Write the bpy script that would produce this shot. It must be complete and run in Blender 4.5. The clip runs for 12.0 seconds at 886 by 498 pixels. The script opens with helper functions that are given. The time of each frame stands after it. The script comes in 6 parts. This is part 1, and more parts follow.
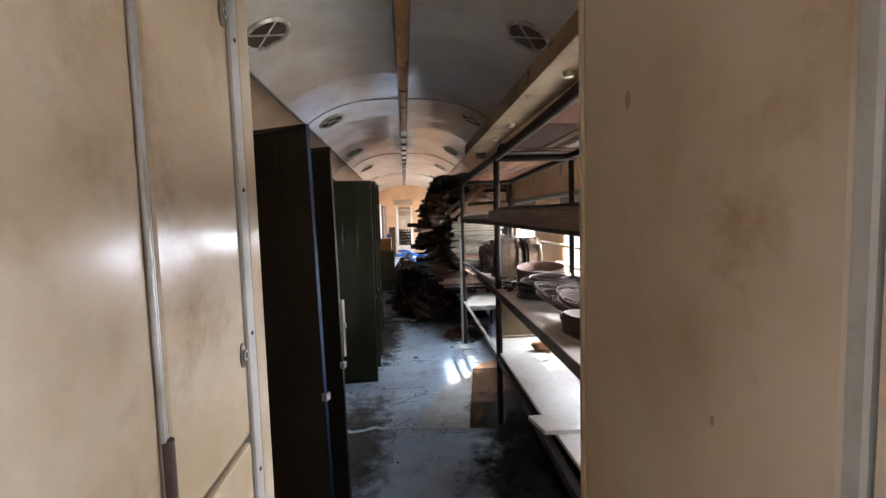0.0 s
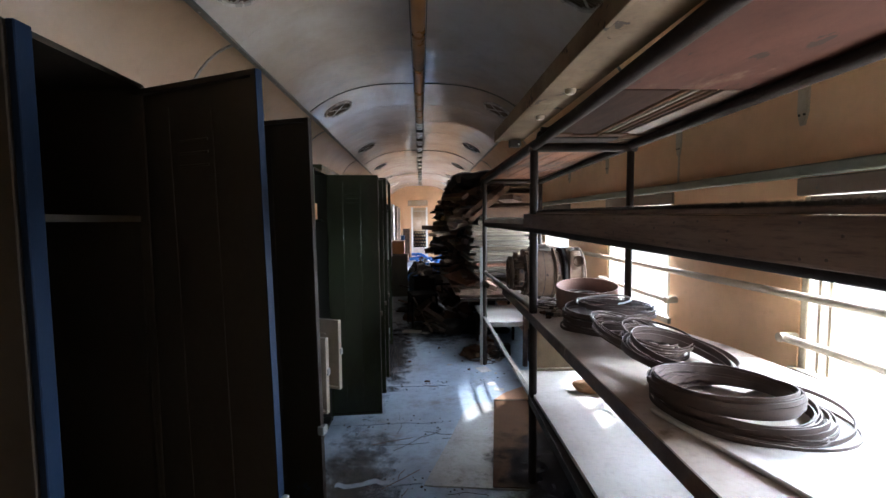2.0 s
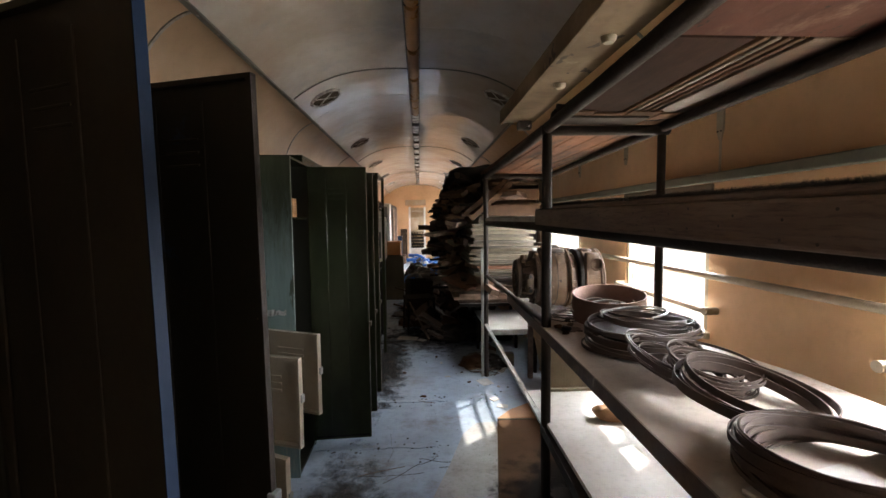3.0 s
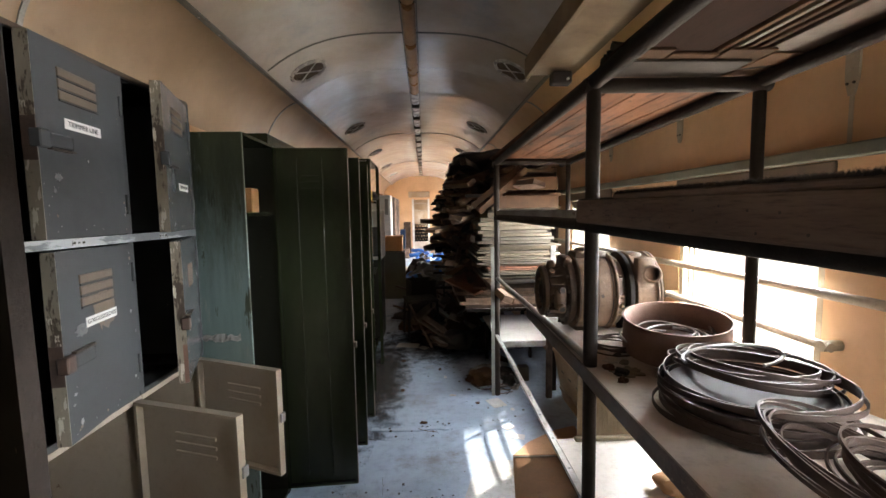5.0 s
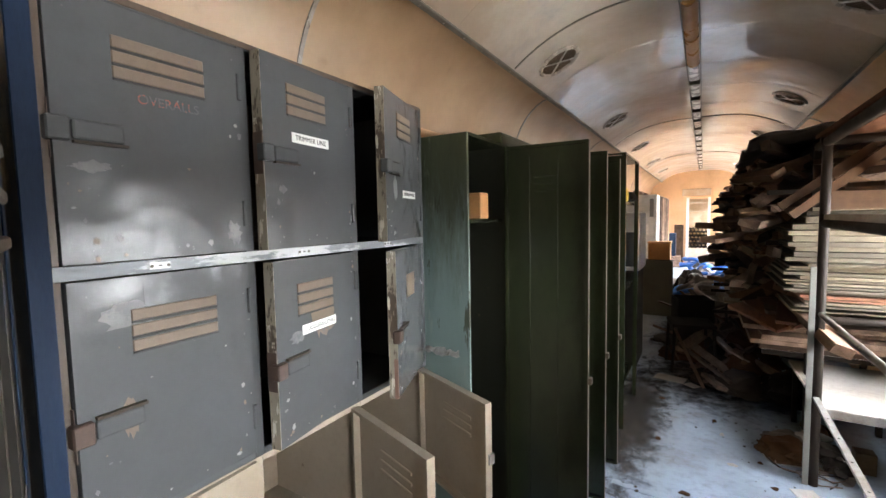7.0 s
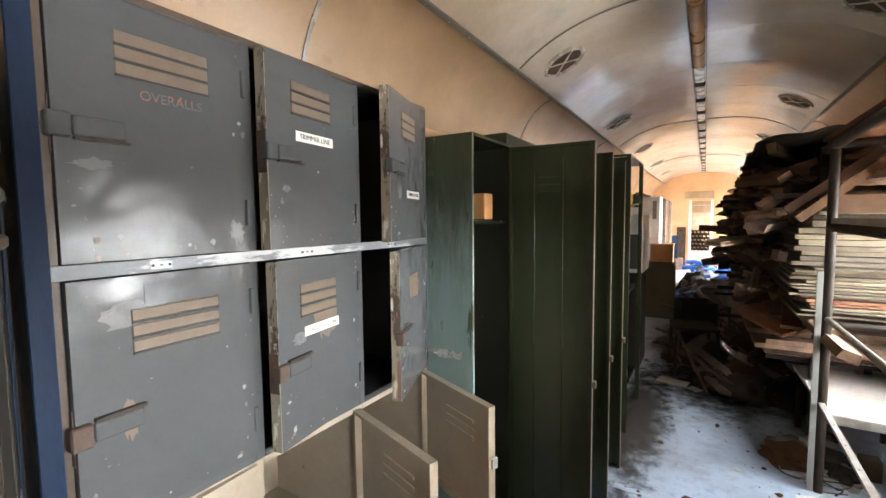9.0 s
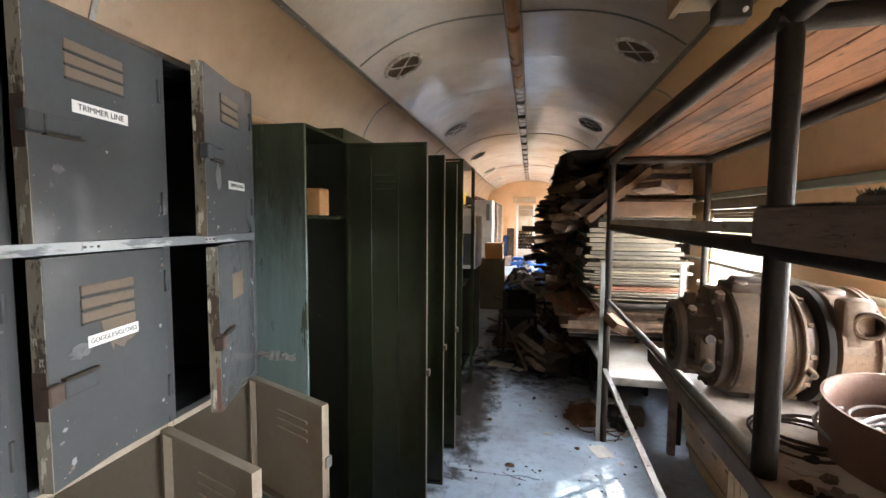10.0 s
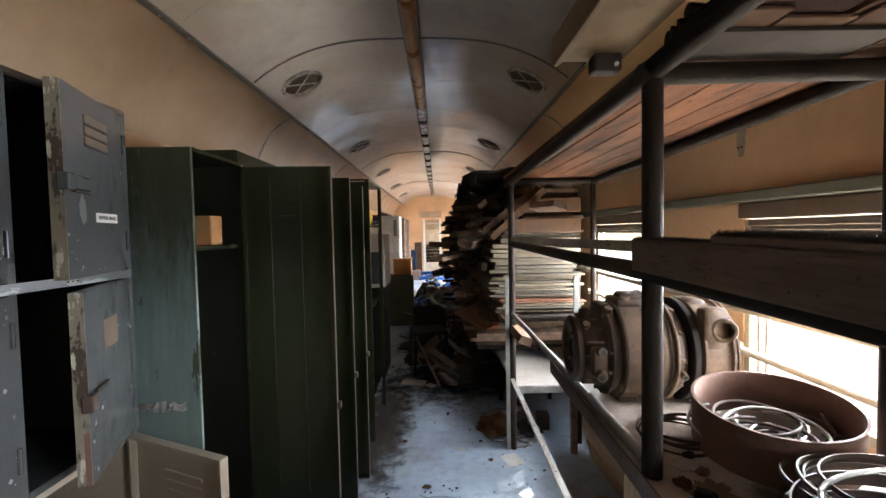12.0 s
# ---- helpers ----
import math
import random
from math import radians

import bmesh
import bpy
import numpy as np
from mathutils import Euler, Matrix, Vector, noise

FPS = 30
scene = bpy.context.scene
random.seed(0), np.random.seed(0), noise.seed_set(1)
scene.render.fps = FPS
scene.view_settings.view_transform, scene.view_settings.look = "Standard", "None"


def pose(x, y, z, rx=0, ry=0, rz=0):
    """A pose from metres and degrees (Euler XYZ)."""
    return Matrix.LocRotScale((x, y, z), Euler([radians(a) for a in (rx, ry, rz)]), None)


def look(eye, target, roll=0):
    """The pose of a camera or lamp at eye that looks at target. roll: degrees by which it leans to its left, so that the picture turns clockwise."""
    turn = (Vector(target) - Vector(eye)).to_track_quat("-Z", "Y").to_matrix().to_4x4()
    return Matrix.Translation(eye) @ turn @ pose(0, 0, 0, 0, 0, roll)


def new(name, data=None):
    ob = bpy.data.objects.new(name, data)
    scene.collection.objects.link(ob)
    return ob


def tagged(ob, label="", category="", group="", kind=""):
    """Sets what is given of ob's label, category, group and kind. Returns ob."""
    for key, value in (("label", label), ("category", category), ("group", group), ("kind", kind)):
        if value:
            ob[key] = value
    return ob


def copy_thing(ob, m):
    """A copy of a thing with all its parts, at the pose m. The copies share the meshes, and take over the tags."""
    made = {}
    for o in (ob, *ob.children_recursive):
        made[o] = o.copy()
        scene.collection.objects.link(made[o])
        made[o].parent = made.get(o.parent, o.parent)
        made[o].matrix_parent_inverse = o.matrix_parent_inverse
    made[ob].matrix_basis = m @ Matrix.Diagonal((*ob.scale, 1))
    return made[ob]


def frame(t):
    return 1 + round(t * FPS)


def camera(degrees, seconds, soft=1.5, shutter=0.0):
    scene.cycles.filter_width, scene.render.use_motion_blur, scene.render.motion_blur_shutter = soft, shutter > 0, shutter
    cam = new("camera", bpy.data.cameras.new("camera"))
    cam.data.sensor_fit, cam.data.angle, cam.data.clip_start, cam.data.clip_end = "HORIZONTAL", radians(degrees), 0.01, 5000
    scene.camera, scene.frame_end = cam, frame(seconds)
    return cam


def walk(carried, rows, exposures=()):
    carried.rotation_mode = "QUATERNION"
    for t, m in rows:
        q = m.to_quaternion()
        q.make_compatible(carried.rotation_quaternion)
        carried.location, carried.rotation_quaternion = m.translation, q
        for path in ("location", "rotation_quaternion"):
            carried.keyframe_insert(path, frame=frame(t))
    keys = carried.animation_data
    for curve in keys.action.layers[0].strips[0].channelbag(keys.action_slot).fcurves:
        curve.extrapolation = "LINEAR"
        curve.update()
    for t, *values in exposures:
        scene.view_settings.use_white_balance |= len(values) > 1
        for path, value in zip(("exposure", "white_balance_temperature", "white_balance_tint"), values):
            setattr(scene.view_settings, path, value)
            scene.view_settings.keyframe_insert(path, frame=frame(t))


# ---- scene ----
cam = camera(91.9, 12.0)
PATH = [
    (0, (-0.01, -0.022, 1.443), (0.161, 1.965, 1.298), -1.6),
    (0.5, (-0.001, 0.018, 1.439), (0.07, 2.01, 1.285), -1.0),
    (1, (-0.024, 0.198, 1.438), (0.045, 2.191, 1.284), -1.5),
    (1.5, (-0.037, 0.403, 1.445), (0.051, 2.395, 1.296), -0.8),
    (2, (0.008, 0.577, 1.454), (0.111, 2.57, 1.318), -0.5),
    (2.5, (0.04, 0.765, 1.44), (0.156, 2.758, 1.311), -0.7),
    (3, (0.038, 0.933, 1.437), (0.147, 2.926, 1.303), -0.6),
    (3.5, (0.046, 1.047, 1.449), (0.134, 3.041, 1.309), -0.4),
    (3.7, (0.04, 1.087, 1.453), (0.122, 3.08, 1.303), -0.4),
    (5.5, (0.093, 1.654, 1.449), (0.169, 3.645, 1.278), -1.3),
    (6, (0.052, 1.772, 1.456), (-0.174, 3.753, 1.297), -1.9),
    (6.5, (0.088, 1.845, 1.46), (-0.598, 3.719, 1.322), -0.8),
    (7, (0.106, 1.866, 1.47), (-0.931, 3.57, 1.326), -1.1),
    (7.2, (0.122, 1.866, 1.471), (-0.986, 3.525, 1.33), -1.5),
    (8.8, (0.086, 1.871, 1.475), (-1.021, 3.53, 1.328), -0.7),
    (9, (0.089, 1.875, 1.472), (-0.953, 3.576, 1.329), -0.6),
    (9.5, (0.113, 1.879, 1.463), (-0.639, 3.727, 1.321), -0.1),
    (10, (0.142, 1.883, 1.455), (-0.257, 3.837, 1.312), 0.4),
    (10.5, (0.145, 1.884, 1.467), (-0.086, 3.865, 1.323), 0.2),
    (11, (0.138, 1.881, 1.504), (0.018, 3.875, 1.397), -0.6),
    (11.5, (0.138, 1.886, 1.503), (0.148, 3.884, 1.41), -0.8),
    (12, (0.14, 1.891, 1.5), (0.165, 3.889, 1.417), -1.1),
]
walk(cam, [(t, look(eye, target, roll)) for t, eye, target, roll in PATH], [(0.0, 1.49, 6000, 10), (0.5, 1.44, 6100, 10), (1.0, 1.34, 6000, 10), (1.5, 1.5, 5800, 10), (2.0, 1.15, 5600, 10), (2.5, 1.06, 6500, 10), (3.0, 1.05, 6600, 10), (3.5, 1.6, 6800, 10), (5.5, 1.47, 6400, 10), (6.0, 1.3, 6200, 10), (6.5, 1.75, 6500, 10), (7.0, 2.15, 6600, 10), (9.0, 2.4, 6800, 10), (9.5, 2.09, 6700, 10), (10.0, 1.86, 6600, 10), (10.5, 1.69, 6600, 10), (11.0, 1.62, 6700, 10), (12.0, 1.47, 6400, 10)])

# ---- world, sun, window light ----
world = bpy.data.worlds.new("sky")
scene.world = world
world.use_nodes = True
_wn = world.node_tree.nodes
_sky = _wn.new("ShaderNodeTexSky")
_sky.sky_type = 'NISHITA'
_sky.sun_disc = False
SUN_DIR = Vector((-0.70, -0.54, -1.0)).normalized()
_sky.sun_elevation = math.asin(-SUN_DIR.z)
_sky.sun_rotation = math.atan2(-SUN_DIR.x, -SUN_DIR.y)
world.node_tree.links.new(_sky.outputs[0], _wn["Background"].inputs[0])
_wn["Background"].inputs[1].default_value = 0.12

sun = new("sun", bpy.data.lights.new("sun", 'SUN'))
sun.data.energy, sun.data.angle, sun.data.color = 5.0, radians(0.6), (1.0, 0.93, 0.82)
sun.matrix_world = look((0, 0, 8), Vector((0, 0, 8)) + SUN_DIR)

WINDOWS = [(1.22 + 1.54 * k, 1.985 + 1.54 * k) for k in range(9)]
SILL, HEAD = 0.915, 1.575


def window_lamp(y0, y1, z0, z1, x, side, power, drop=0.0, color=(0.92, 0.955, 1.0)):
    d = bpy.data.lights.new("daylight", 'AREA')
    d.shape, d.size, d.size_y, d.energy, d.color = 'RECTANGLE', y1 - y0, z1 - z0, power, color
    ob = new("daylight", d)
    c = Vector((x, (y0 + y1) / 2, (z0 + z1) / 2))
    ob.matrix_world = look(c, c + Vector((-side, 0, -drop)))
    return ob


for y0, y1 in WINDOWS:
    window_lamp(y0 - 0.25, y1 + 0.25, 1.0, 2.0, 1.68, 1, 108, 1.0)
# added lamp strip outside, standing in for warm light off the sunlit ground
bounce = bpy.data.lights.new("ground_light", 'AREA')
bounce.shape, bounce.size, bounce.size_y, bounce.energy, bounce.color = 'RECTANGLE', 14.0, 0.35, 140, (1.0, 0.90, 0.77)
new("ground_light", bounce).matrix_world = look((1.82, 7.9, 0.72), (0.4, 7.9, 1.9))
# side doors of the entrance lobby, behind the start of the walk
window_lamp(-1.15, -0.55, 0.1, 1.95, 1.41, 1, 18)
window_lamp(-1.15, -0.55, 0.1, 1.95, -1.41, -1, 4.5)
# two unseen left windows, added to brighten the far end
for y0 in (12.9, 14.6):
    window_lamp(y0, y0 + 0.8, 1.0, 1.85, -1.68, -1, 52, 0.3)
# unseen side opening, added to light the space past the far doorway
window_lamp(17.0, 17.9, 0.1, 1.95, 1.41, 1, 48)

# ---- materials ----


def mat(name, base, rough=0.5, metal=0.0, dark=None, scale=6.0, amount=0.5, grain=0.25, bump=0.15, spots=None,
        spot_level=0.62, spot_scale=9.0, coat=0.0, stretch=(1, 1, 1), rough_var=0.15, by_object=0.0, by_island=0.0, wave=0.0, wave_scale=5.0, spot_soft=0.05, chips=None, chip_level=0.72, chip_scale=24.0, spec=0.5, under=None):
    """A worn surface: a base colour, a second tone in soft clouds, fine grain, and stains or rust with an outline of their own."""
    m = bpy.data.materials.new(name)
    m.use_nodes = True
    nt = m.node_tree
    n, l = nt.nodes, nt.links
    b = n["Principled BSDF"]
    tc = n.new("ShaderNodeTexCoord")
    mp = n.new("ShaderNodeMapping")
    mp.inputs["Scale"].default_value = stretch
    l.new(tc.outputs["Object"], mp.inputs[0])

    def noise_tex(sc, detail=6, rgh=0.6):
        t = n.new("ShaderNodeTexNoise")
        t.inputs["Scale"].default_value, t.inputs["Detail"].default_value, t.inputs["Roughness"].default_value = sc, detail, rgh
        l.new(mp.outputs[0], t.inputs["Vector"])
        return t

    def ramp(src, lo, hi):
        r = n.new("ShaderNodeMapRange")
        r.interpolation_type = 'SMOOTHSTEP'
        r.inputs[1].default_value, r.inputs[2].default_value = lo, hi
        l.new(src, r.inputs[0])
        return r

    def mix(fac, a, c):
        x = n.new("ShaderNodeMix")
        x.data_type = 'RGBA'
        for socket, v in ((x.inputs[0], fac), (x.inputs[6], a), (x.inputs[7], c)):
            if isinstance(v, (tuple, list)):
                socket.default_value = (*v[:3], 1)
            elif isinstance(v, (int, float)):
                socket.default_value = v
            else:
                l.new(v, socket)
        return x.outputs[2]

    dark = dark or tuple(c * 0.6 for c in base)
    big = noise_tex(scale)
    fine = noise_tex(scale * 14, 8, 0.7)
    f1 = ramp(big.outputs[0], 0.35, 0.7)
    s1 = n.new("ShaderNodeMath")
    s1.operation = 'MULTIPLY'
    s1.inputs[1].default_value = amount
    l.new(f1.outputs[0], s1.inputs[0])
    col = mix(s1.outputs[0], base, dark)
    f2 = ramp(fine.outputs[0], 0.45, 0.75)
    s2 = n.new("ShaderNodeMath")
    s2.operation = 'MULTIPLY'
    s2.inputs[1].default_value = grain
    l.new(f2.outputs[0], s2.inputs[0])
    col = mix(s2.outputs[0], col, tuple(c * 0.5 for c in dark))
    if by_object or by_island:
        if by_object:
            src = n.new("ShaderNodeObjectInfo").outputs["Random"]
            amt = by_object
        else:
            src = n.new("ShaderNodeNewGeometry").outputs["Random Per Island"]
            amt = by_island
        hv = n.new("ShaderNodeHueSaturation")
        mr = n.new("ShaderNodeMapRange")
        mr.inputs[3].default_value, mr.inputs[4].default_value = 1 - amt, 1 + amt
        l.new(src, mr.inputs[0])
        l.new(mr.outputs[0], hv.inputs["Value"])
        l.new(col, hv.inputs["Color"])
        col = hv.outputs[0]
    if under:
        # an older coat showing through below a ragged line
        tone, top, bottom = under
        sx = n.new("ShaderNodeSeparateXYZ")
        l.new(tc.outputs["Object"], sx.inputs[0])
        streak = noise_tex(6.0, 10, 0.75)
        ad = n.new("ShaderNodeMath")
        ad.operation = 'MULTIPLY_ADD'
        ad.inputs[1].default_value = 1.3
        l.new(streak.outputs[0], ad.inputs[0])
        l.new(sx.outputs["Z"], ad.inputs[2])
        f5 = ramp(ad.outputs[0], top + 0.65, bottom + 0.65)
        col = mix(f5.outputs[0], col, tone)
    if spots:
        sp = noise_tex(spot_scale, 10, 0.72)
        f3 = ramp(sp.outputs[0], spot_level, spot_level + spot_soft)
        col = mix(f3.outputs[0], col, spots)
    if chips:
        cp = noise_tex(chip_scale, 5, 0.65)
        f4 = ramp(cp.outputs[0], chip_level, chip_level + 0.02)
        col = mix(f4.outputs[0], col, chips)
    l.new(col, b.inputs["Base Color"])
    b.inputs["Specular IOR Level"].default_value = spec
    rr = n.new("ShaderNodeMapRange")
    rr.inputs[3].default_value, rr.inputs[4].default_value = max(0.03, rough - rough_var), min(1, rough + rough_var)
    l.new(big.outputs[0], rr.inputs[0])
    l.new(rr.outputs[0], b.inputs["Roughness"])
    b.inputs["Metallic"].default_value = metal
    b.inputs["Coat Weight"].default_value = coat
    b.inputs["Coat Roughness"].default_value = 0.12
    if bump:
        bp = n.new("ShaderNodeBump")
        bp.inputs["Strength"].default_value, bp.inputs["Distance"].default_value = bump, 0.004
        l.new(fine.outputs[0], bp.inputs["Height"])
        if wave:
            # dents and buckles of thin sheet
            wv = noise_tex(wave_scale, 2, 0.45)
            b2 = n.new("ShaderNodeBump")
            b2.inputs["Strength"].default_value, b2.inputs["Distance"].default_value = wave, 0.03
            l.new(wv.outputs[0], b2.inputs["Height"])
            l.new(b2.outputs[0], bp.inputs["Normal"])
        l.new(bp.outputs[0], b.inputs["Normal"])
    return m


CREAM = mat("cream_enamel", (0.50, 0.418, 0.325), 0.2, dark=(0.385, 0.28, 0.165), scale=1.9, amount=0.9, grain=0.08, bump=0.03, spots=(0.25, 0.175, 0.11), spot_level=0.50, spot_scale=3.2, spot_soft=0.28, wave=0.25, wave_scale=3, rough_var=0.05, chips=(0.16, 0.10, 0.06), chip_level=0.765, chip_scale=16)
TAN = mat("tan_wall_enamel", (0.74, 0.485, 0.275), 0.40, dark=(0.55, 0.335, 0.18), scale=1.2, amount=0.8, grain=0.12, bump=0.06, spots=(0.36, 0.20, 0.10), spot_level=0.58, spot_scale=3, spot_soft=0.30, chips=(0.16, 0.09, 0.05), chip_level=0.75, chip_scale=14, wave=0.12, wave_scale=2)
# the bluish spots paint reflected sky into the ceiling's colour
CEIL = mat("ceiling_enamel_sky_tint", (0.78, 0.765, 0.74), 0.10, dark=(0.58, 0.50, 0.41), scale=0.9, amount=0.9, grain=0.12, bump=0.05, spots=(0.41, 0.47, 0.55), spot_level=0.53, spot_scale=1.2, spot_soft=0.30, rough_var=0.08, wave=0.4, wave_scale=2.2, chips=(0.12, 0.09, 0.07), chip_level=0.755, chip_scale=12)
TRIM = mat("blue_grey_trim", (0.19, 0.19, 0.175), 0.45, dark=(0.14, 0.14, 0.13), scale=8)
LEDGE = mat("grey_green_ledge", (0.15, 0.165, 0.13), 0.5, dark=(0.10, 0.10, 0.075), scale=7)
FLOOR = mat("worn_floor_sheet", (0.285, 0.355, 0.45), 0.37, dark=(0.18, 0.215, 0.26), scale=1.3, amount=0.9, grain=0.5, bump=0.35, spots=(0.125, 0.112, 0.10), spot_level=0.51, spot_scale=2.0, spot_soft=0.22, rough_var=0.09, chips=(0.09, 0.085, 0.08), chip_level=0.765, chip_scale=18)
GREEN = mat("dark_green_enamel", (0.023, 0.029, 0.014), 0.20, dark=(0.014, 0.015, 0.008), scale=3, amount=0.9, grain=0.2, bump=0.08, spots=(0.070, 0.052, 0.030), spot_level=0.62, spot_scale=4, spot_soft=0.22, wave=0.3, wave_scale=4, stretch=(1, 1, 0.45), chips=(0.13, 0.11, 0.08), chip_level=0.765, chip_scale=20, spec=0.45, rough_var=0.05)
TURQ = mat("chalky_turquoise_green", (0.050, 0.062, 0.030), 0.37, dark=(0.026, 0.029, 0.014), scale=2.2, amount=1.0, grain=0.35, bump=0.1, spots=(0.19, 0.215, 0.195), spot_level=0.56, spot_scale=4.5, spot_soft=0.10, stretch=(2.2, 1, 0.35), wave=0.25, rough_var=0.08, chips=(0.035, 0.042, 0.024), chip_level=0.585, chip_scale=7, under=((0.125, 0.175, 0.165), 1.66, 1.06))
GREY = mat("grey_enamel", (0.077, 0.081, 0.084), 0.18, dark=(0.062, 0.064, 0.065), scale=2, amount=0.6, grain=0.10, bump=0.16, spots=(0.065, 0.05, 0.038), spot_level=0.68, spot_scale=6, wave=0.34, wave_scale=5.5, rough_var=0.05, chips=(0.26, 0.25, 0.235), chip_level=0.705, chip_scale=26, spec=0.26)
DARKIN = mat("dark_brown_interior", (0.037, 0.028, 0.018), 0.55, dark=(0.022, 0.016, 0.010), scale=4, spec=0.22)
BLUEEDGE = mat("blue_painted_edge", (0.006, 0.015, 0.035), 0.6, dark=(0.005, 0.011, 0.024), scale=9, spots=(0.03, 0.034, 0.038), spot_level=0.66, spot_scale=9, stretch=(1, 1, 0.3), chips=(0.13, 0.12, 0.11), chip_level=0.71, chip_scale=20, spec=0.15)
CREAMLOCK = mat("cream_locker_enamel", (0.32, 0.27, 0.21), 0.4, dark=(0.28, 0.22, 0.155), scale=3, amount=0.7, grain=0.2, bump=0.08, spots=(0.15, 0.10, 0.06), spot_level=0.66, spot_scale=11, wave=0.2, chips=(0.10, 0.075, 0.05), chip_level=0.74, chip_scale=22)
PIPE = mat("brown_steel_pipe", (0.026, 0.019, 0.015), 0.6, 0.0, dark=(0.016, 0.012, 0.010), scale=9, amount=0.7, grain=0.4, bump=0.5, spots=(0.10, 0.072, 0.052), spot_level=0.66, spot_scale=14, spec=0.12)
PALEPIPE = mat("scuffed_pale_steel", (0.40, 0.39, 0.375), 0.38, 0.5, dark=(0.20, 0.17, 0.14), scale=9, amount=0.8, grain=0.4, bump=0.2, spots=(0.12, 0.085, 0.06), spot_level=0.62, spot_scale=16)
STEEL = mat("dull_steel", (0.42, 0.42, 0.41), 0.38, 0.7, dark=(0.25, 0.23, 0.2), scale=10, amount=0.8)
BOARD = mat("dusty_white_board", (0.58, 0.55, 0.52), 0.5, dark=(0.42, 0.38, 0.33), scale=2.5, amount=0.8, grain=0.35, bump=0.12, spots=(0.24, 0.20, 0.16), spot_level=0.62, spot_scale=4, spot_soft=0.15, chips=(0.13, 0.10, 0.08), chip_level=0.71, chip_scale=14)
TABLE = mat("dusty_grey_worktop", (0.52, 0.46, 0.40), 0.6, dark=(0.36, 0.29, 0.235), scale=2.5, amount=0.9, grain=0.35, bump=0.12, spots=(0.17, 0.115, 0.075), spot_level=0.60, spot_scale=3, spot_soft=0.12)
BEAM = mat("dark_beam_wood", (0.22, 0.16, 0.132), 0.85, dark=(0.12, 0.085, 0.07), scale=4, amount=0.9, grain=0.6, bump=0.4, stretch=(3, 0.3, 3), spots=(0.05, 0.035, 0.028), spot_level=0.64, spot_scale=7, spec=0.2)
REDWOOD = mat("reddish_planks", (0.22, 0.085, 0.040), 0.6, dark=(0.13, 0.056, 0.032), scale=3, amount=1.0, grain=0.5, bump=0.3, spots=(0.05, 0.027, 0.018), spot_level=0.56, spot_scale=4, spot_soft=0.12, stretch=(4, 0.5, 4), by_object=0.3, chips=(0.32, 0.25, 0.18), chip_level=0.70, chip_scale=9)
TOPPLANK = mat("scuffed_pinkish_planks", (0.150, 0.068, 0.036), 0.75, dark=(0.075, 0.037, 0.025), scale=2.4, amount=1.0, grain=0.5, bump=0.3, spots=(0.055, 0.036, 0.03), spot_level=0.495, spot_scale=3.5, spot_soft=0.14, stretch=(3, 0.7, 3), by_object=0.3, chips=(0.035, 0.022, 0.018), chip_level=0.66, chip_scale=13, spec=0.1)
PLANK = mat("grey_brown_planks", (0.21, 0.135, 0.092), 0.8, dark=(0.095, 0.060, 0.041), scale=4, amount=0.9, grain=0.5, bump=0.3, stretch=(3, 0.4, 3), by_object=0.75, spec=0.2)
PALEPLANK = mat("pale_painted_planks", (0.135, 0.108, 0.069), 0.65, dark=(0.08, 0.058, 0.038), scale=4, amount=0.8, grain=0.4, bump=0.2, stretch=(2, 0.5, 2), by_object=0.45, spots=(0.09, 0.062, 0.04), spot_level=0.58, spot_scale=5, spot_soft=0.1)
PLY = mat("orange_plywood", (0.34, 0.18, 0.085), 0.6, dark=(0.22, 0.115, 0.055), scale=5, amount=0.8, stretch=(1, 1, 4), spots=(0.14, 0.07, 0.035), spot_level=0.60, spot_scale=7, spot_soft=0.1)
RUST = mat("rusty_flat_iron", (0.066, 0.041, 0.030), 0.6, 0.2, dark=(0.045, 0.028, 0.022), scale=12, amount=0.8, grain=0.4, bump=0.2)
RUSTDRUM = mat("rusty_drum", (0.19, 0.105, 0.073), 0.7, 0.1, dark=(0.14, 0.075, 0.052), scale=9, amount=0.8, grain=0.4, bump=0.25, spots=(0.34, 0.23, 0.17), spot_level=0.62, spot_scale=6, spot_soft=0.15)
CAST = mat("dusty_cast_iron", (0.205, 0.130, 0.078), 0.7, 0.0, dark=(0.10, 0.066, 0.044), scale=7, amount=0.9, grain=0.5, bump=0.4, spots=(0.28, 0.21, 0.15), spot_level=0.60, spot_scale=9, chips=(0.045, 0.03, 0.024), chip_level=0.65, chip_scale=12)
CASTDARK = mat("oily_cast_iron", (0.08, 0.06, 0.045), 0.6, 0.2, dark=(0.05, 0.035, 0.03), scale=8, amount=0.8, grain=0.4, bump=0.3)
FRAME = mat("cream_window_frame", (0.44, 0.38, 0.285), 0.5, dark=(0.28, 0.225, 0.15), scale=6)
BLACK = mat("black_scrap", (0.030, 0.024, 0.021), 0.8, dark=(0.016, 0.013, 0.011), scale=8, by_object=0.7, spec=0.25)
BLUE = mat("blue_hose", (0.03, 0.16, 0.55), 0.4, dark=(0.02, 0.08, 0.3), scale=8)
YELLOW = mat("yellow_plastic", (0.75, 0.5, 0.05), 0.5)
ORANGEBOX = mat("orange_card", (0.62, 0.32, 0.13), 0.6)
DUCT = mat("amber_brown_cover", (0.50, 0.26, 0.10), 0.3, dark=(0.3, 0.15, 0.06), scale=5, by_object=0.3)
LABEL = mat("white_label", (0.72, 0.72, 0.70), 0.5, scale=10, amount=0.2, grain=0.05, bump=0)
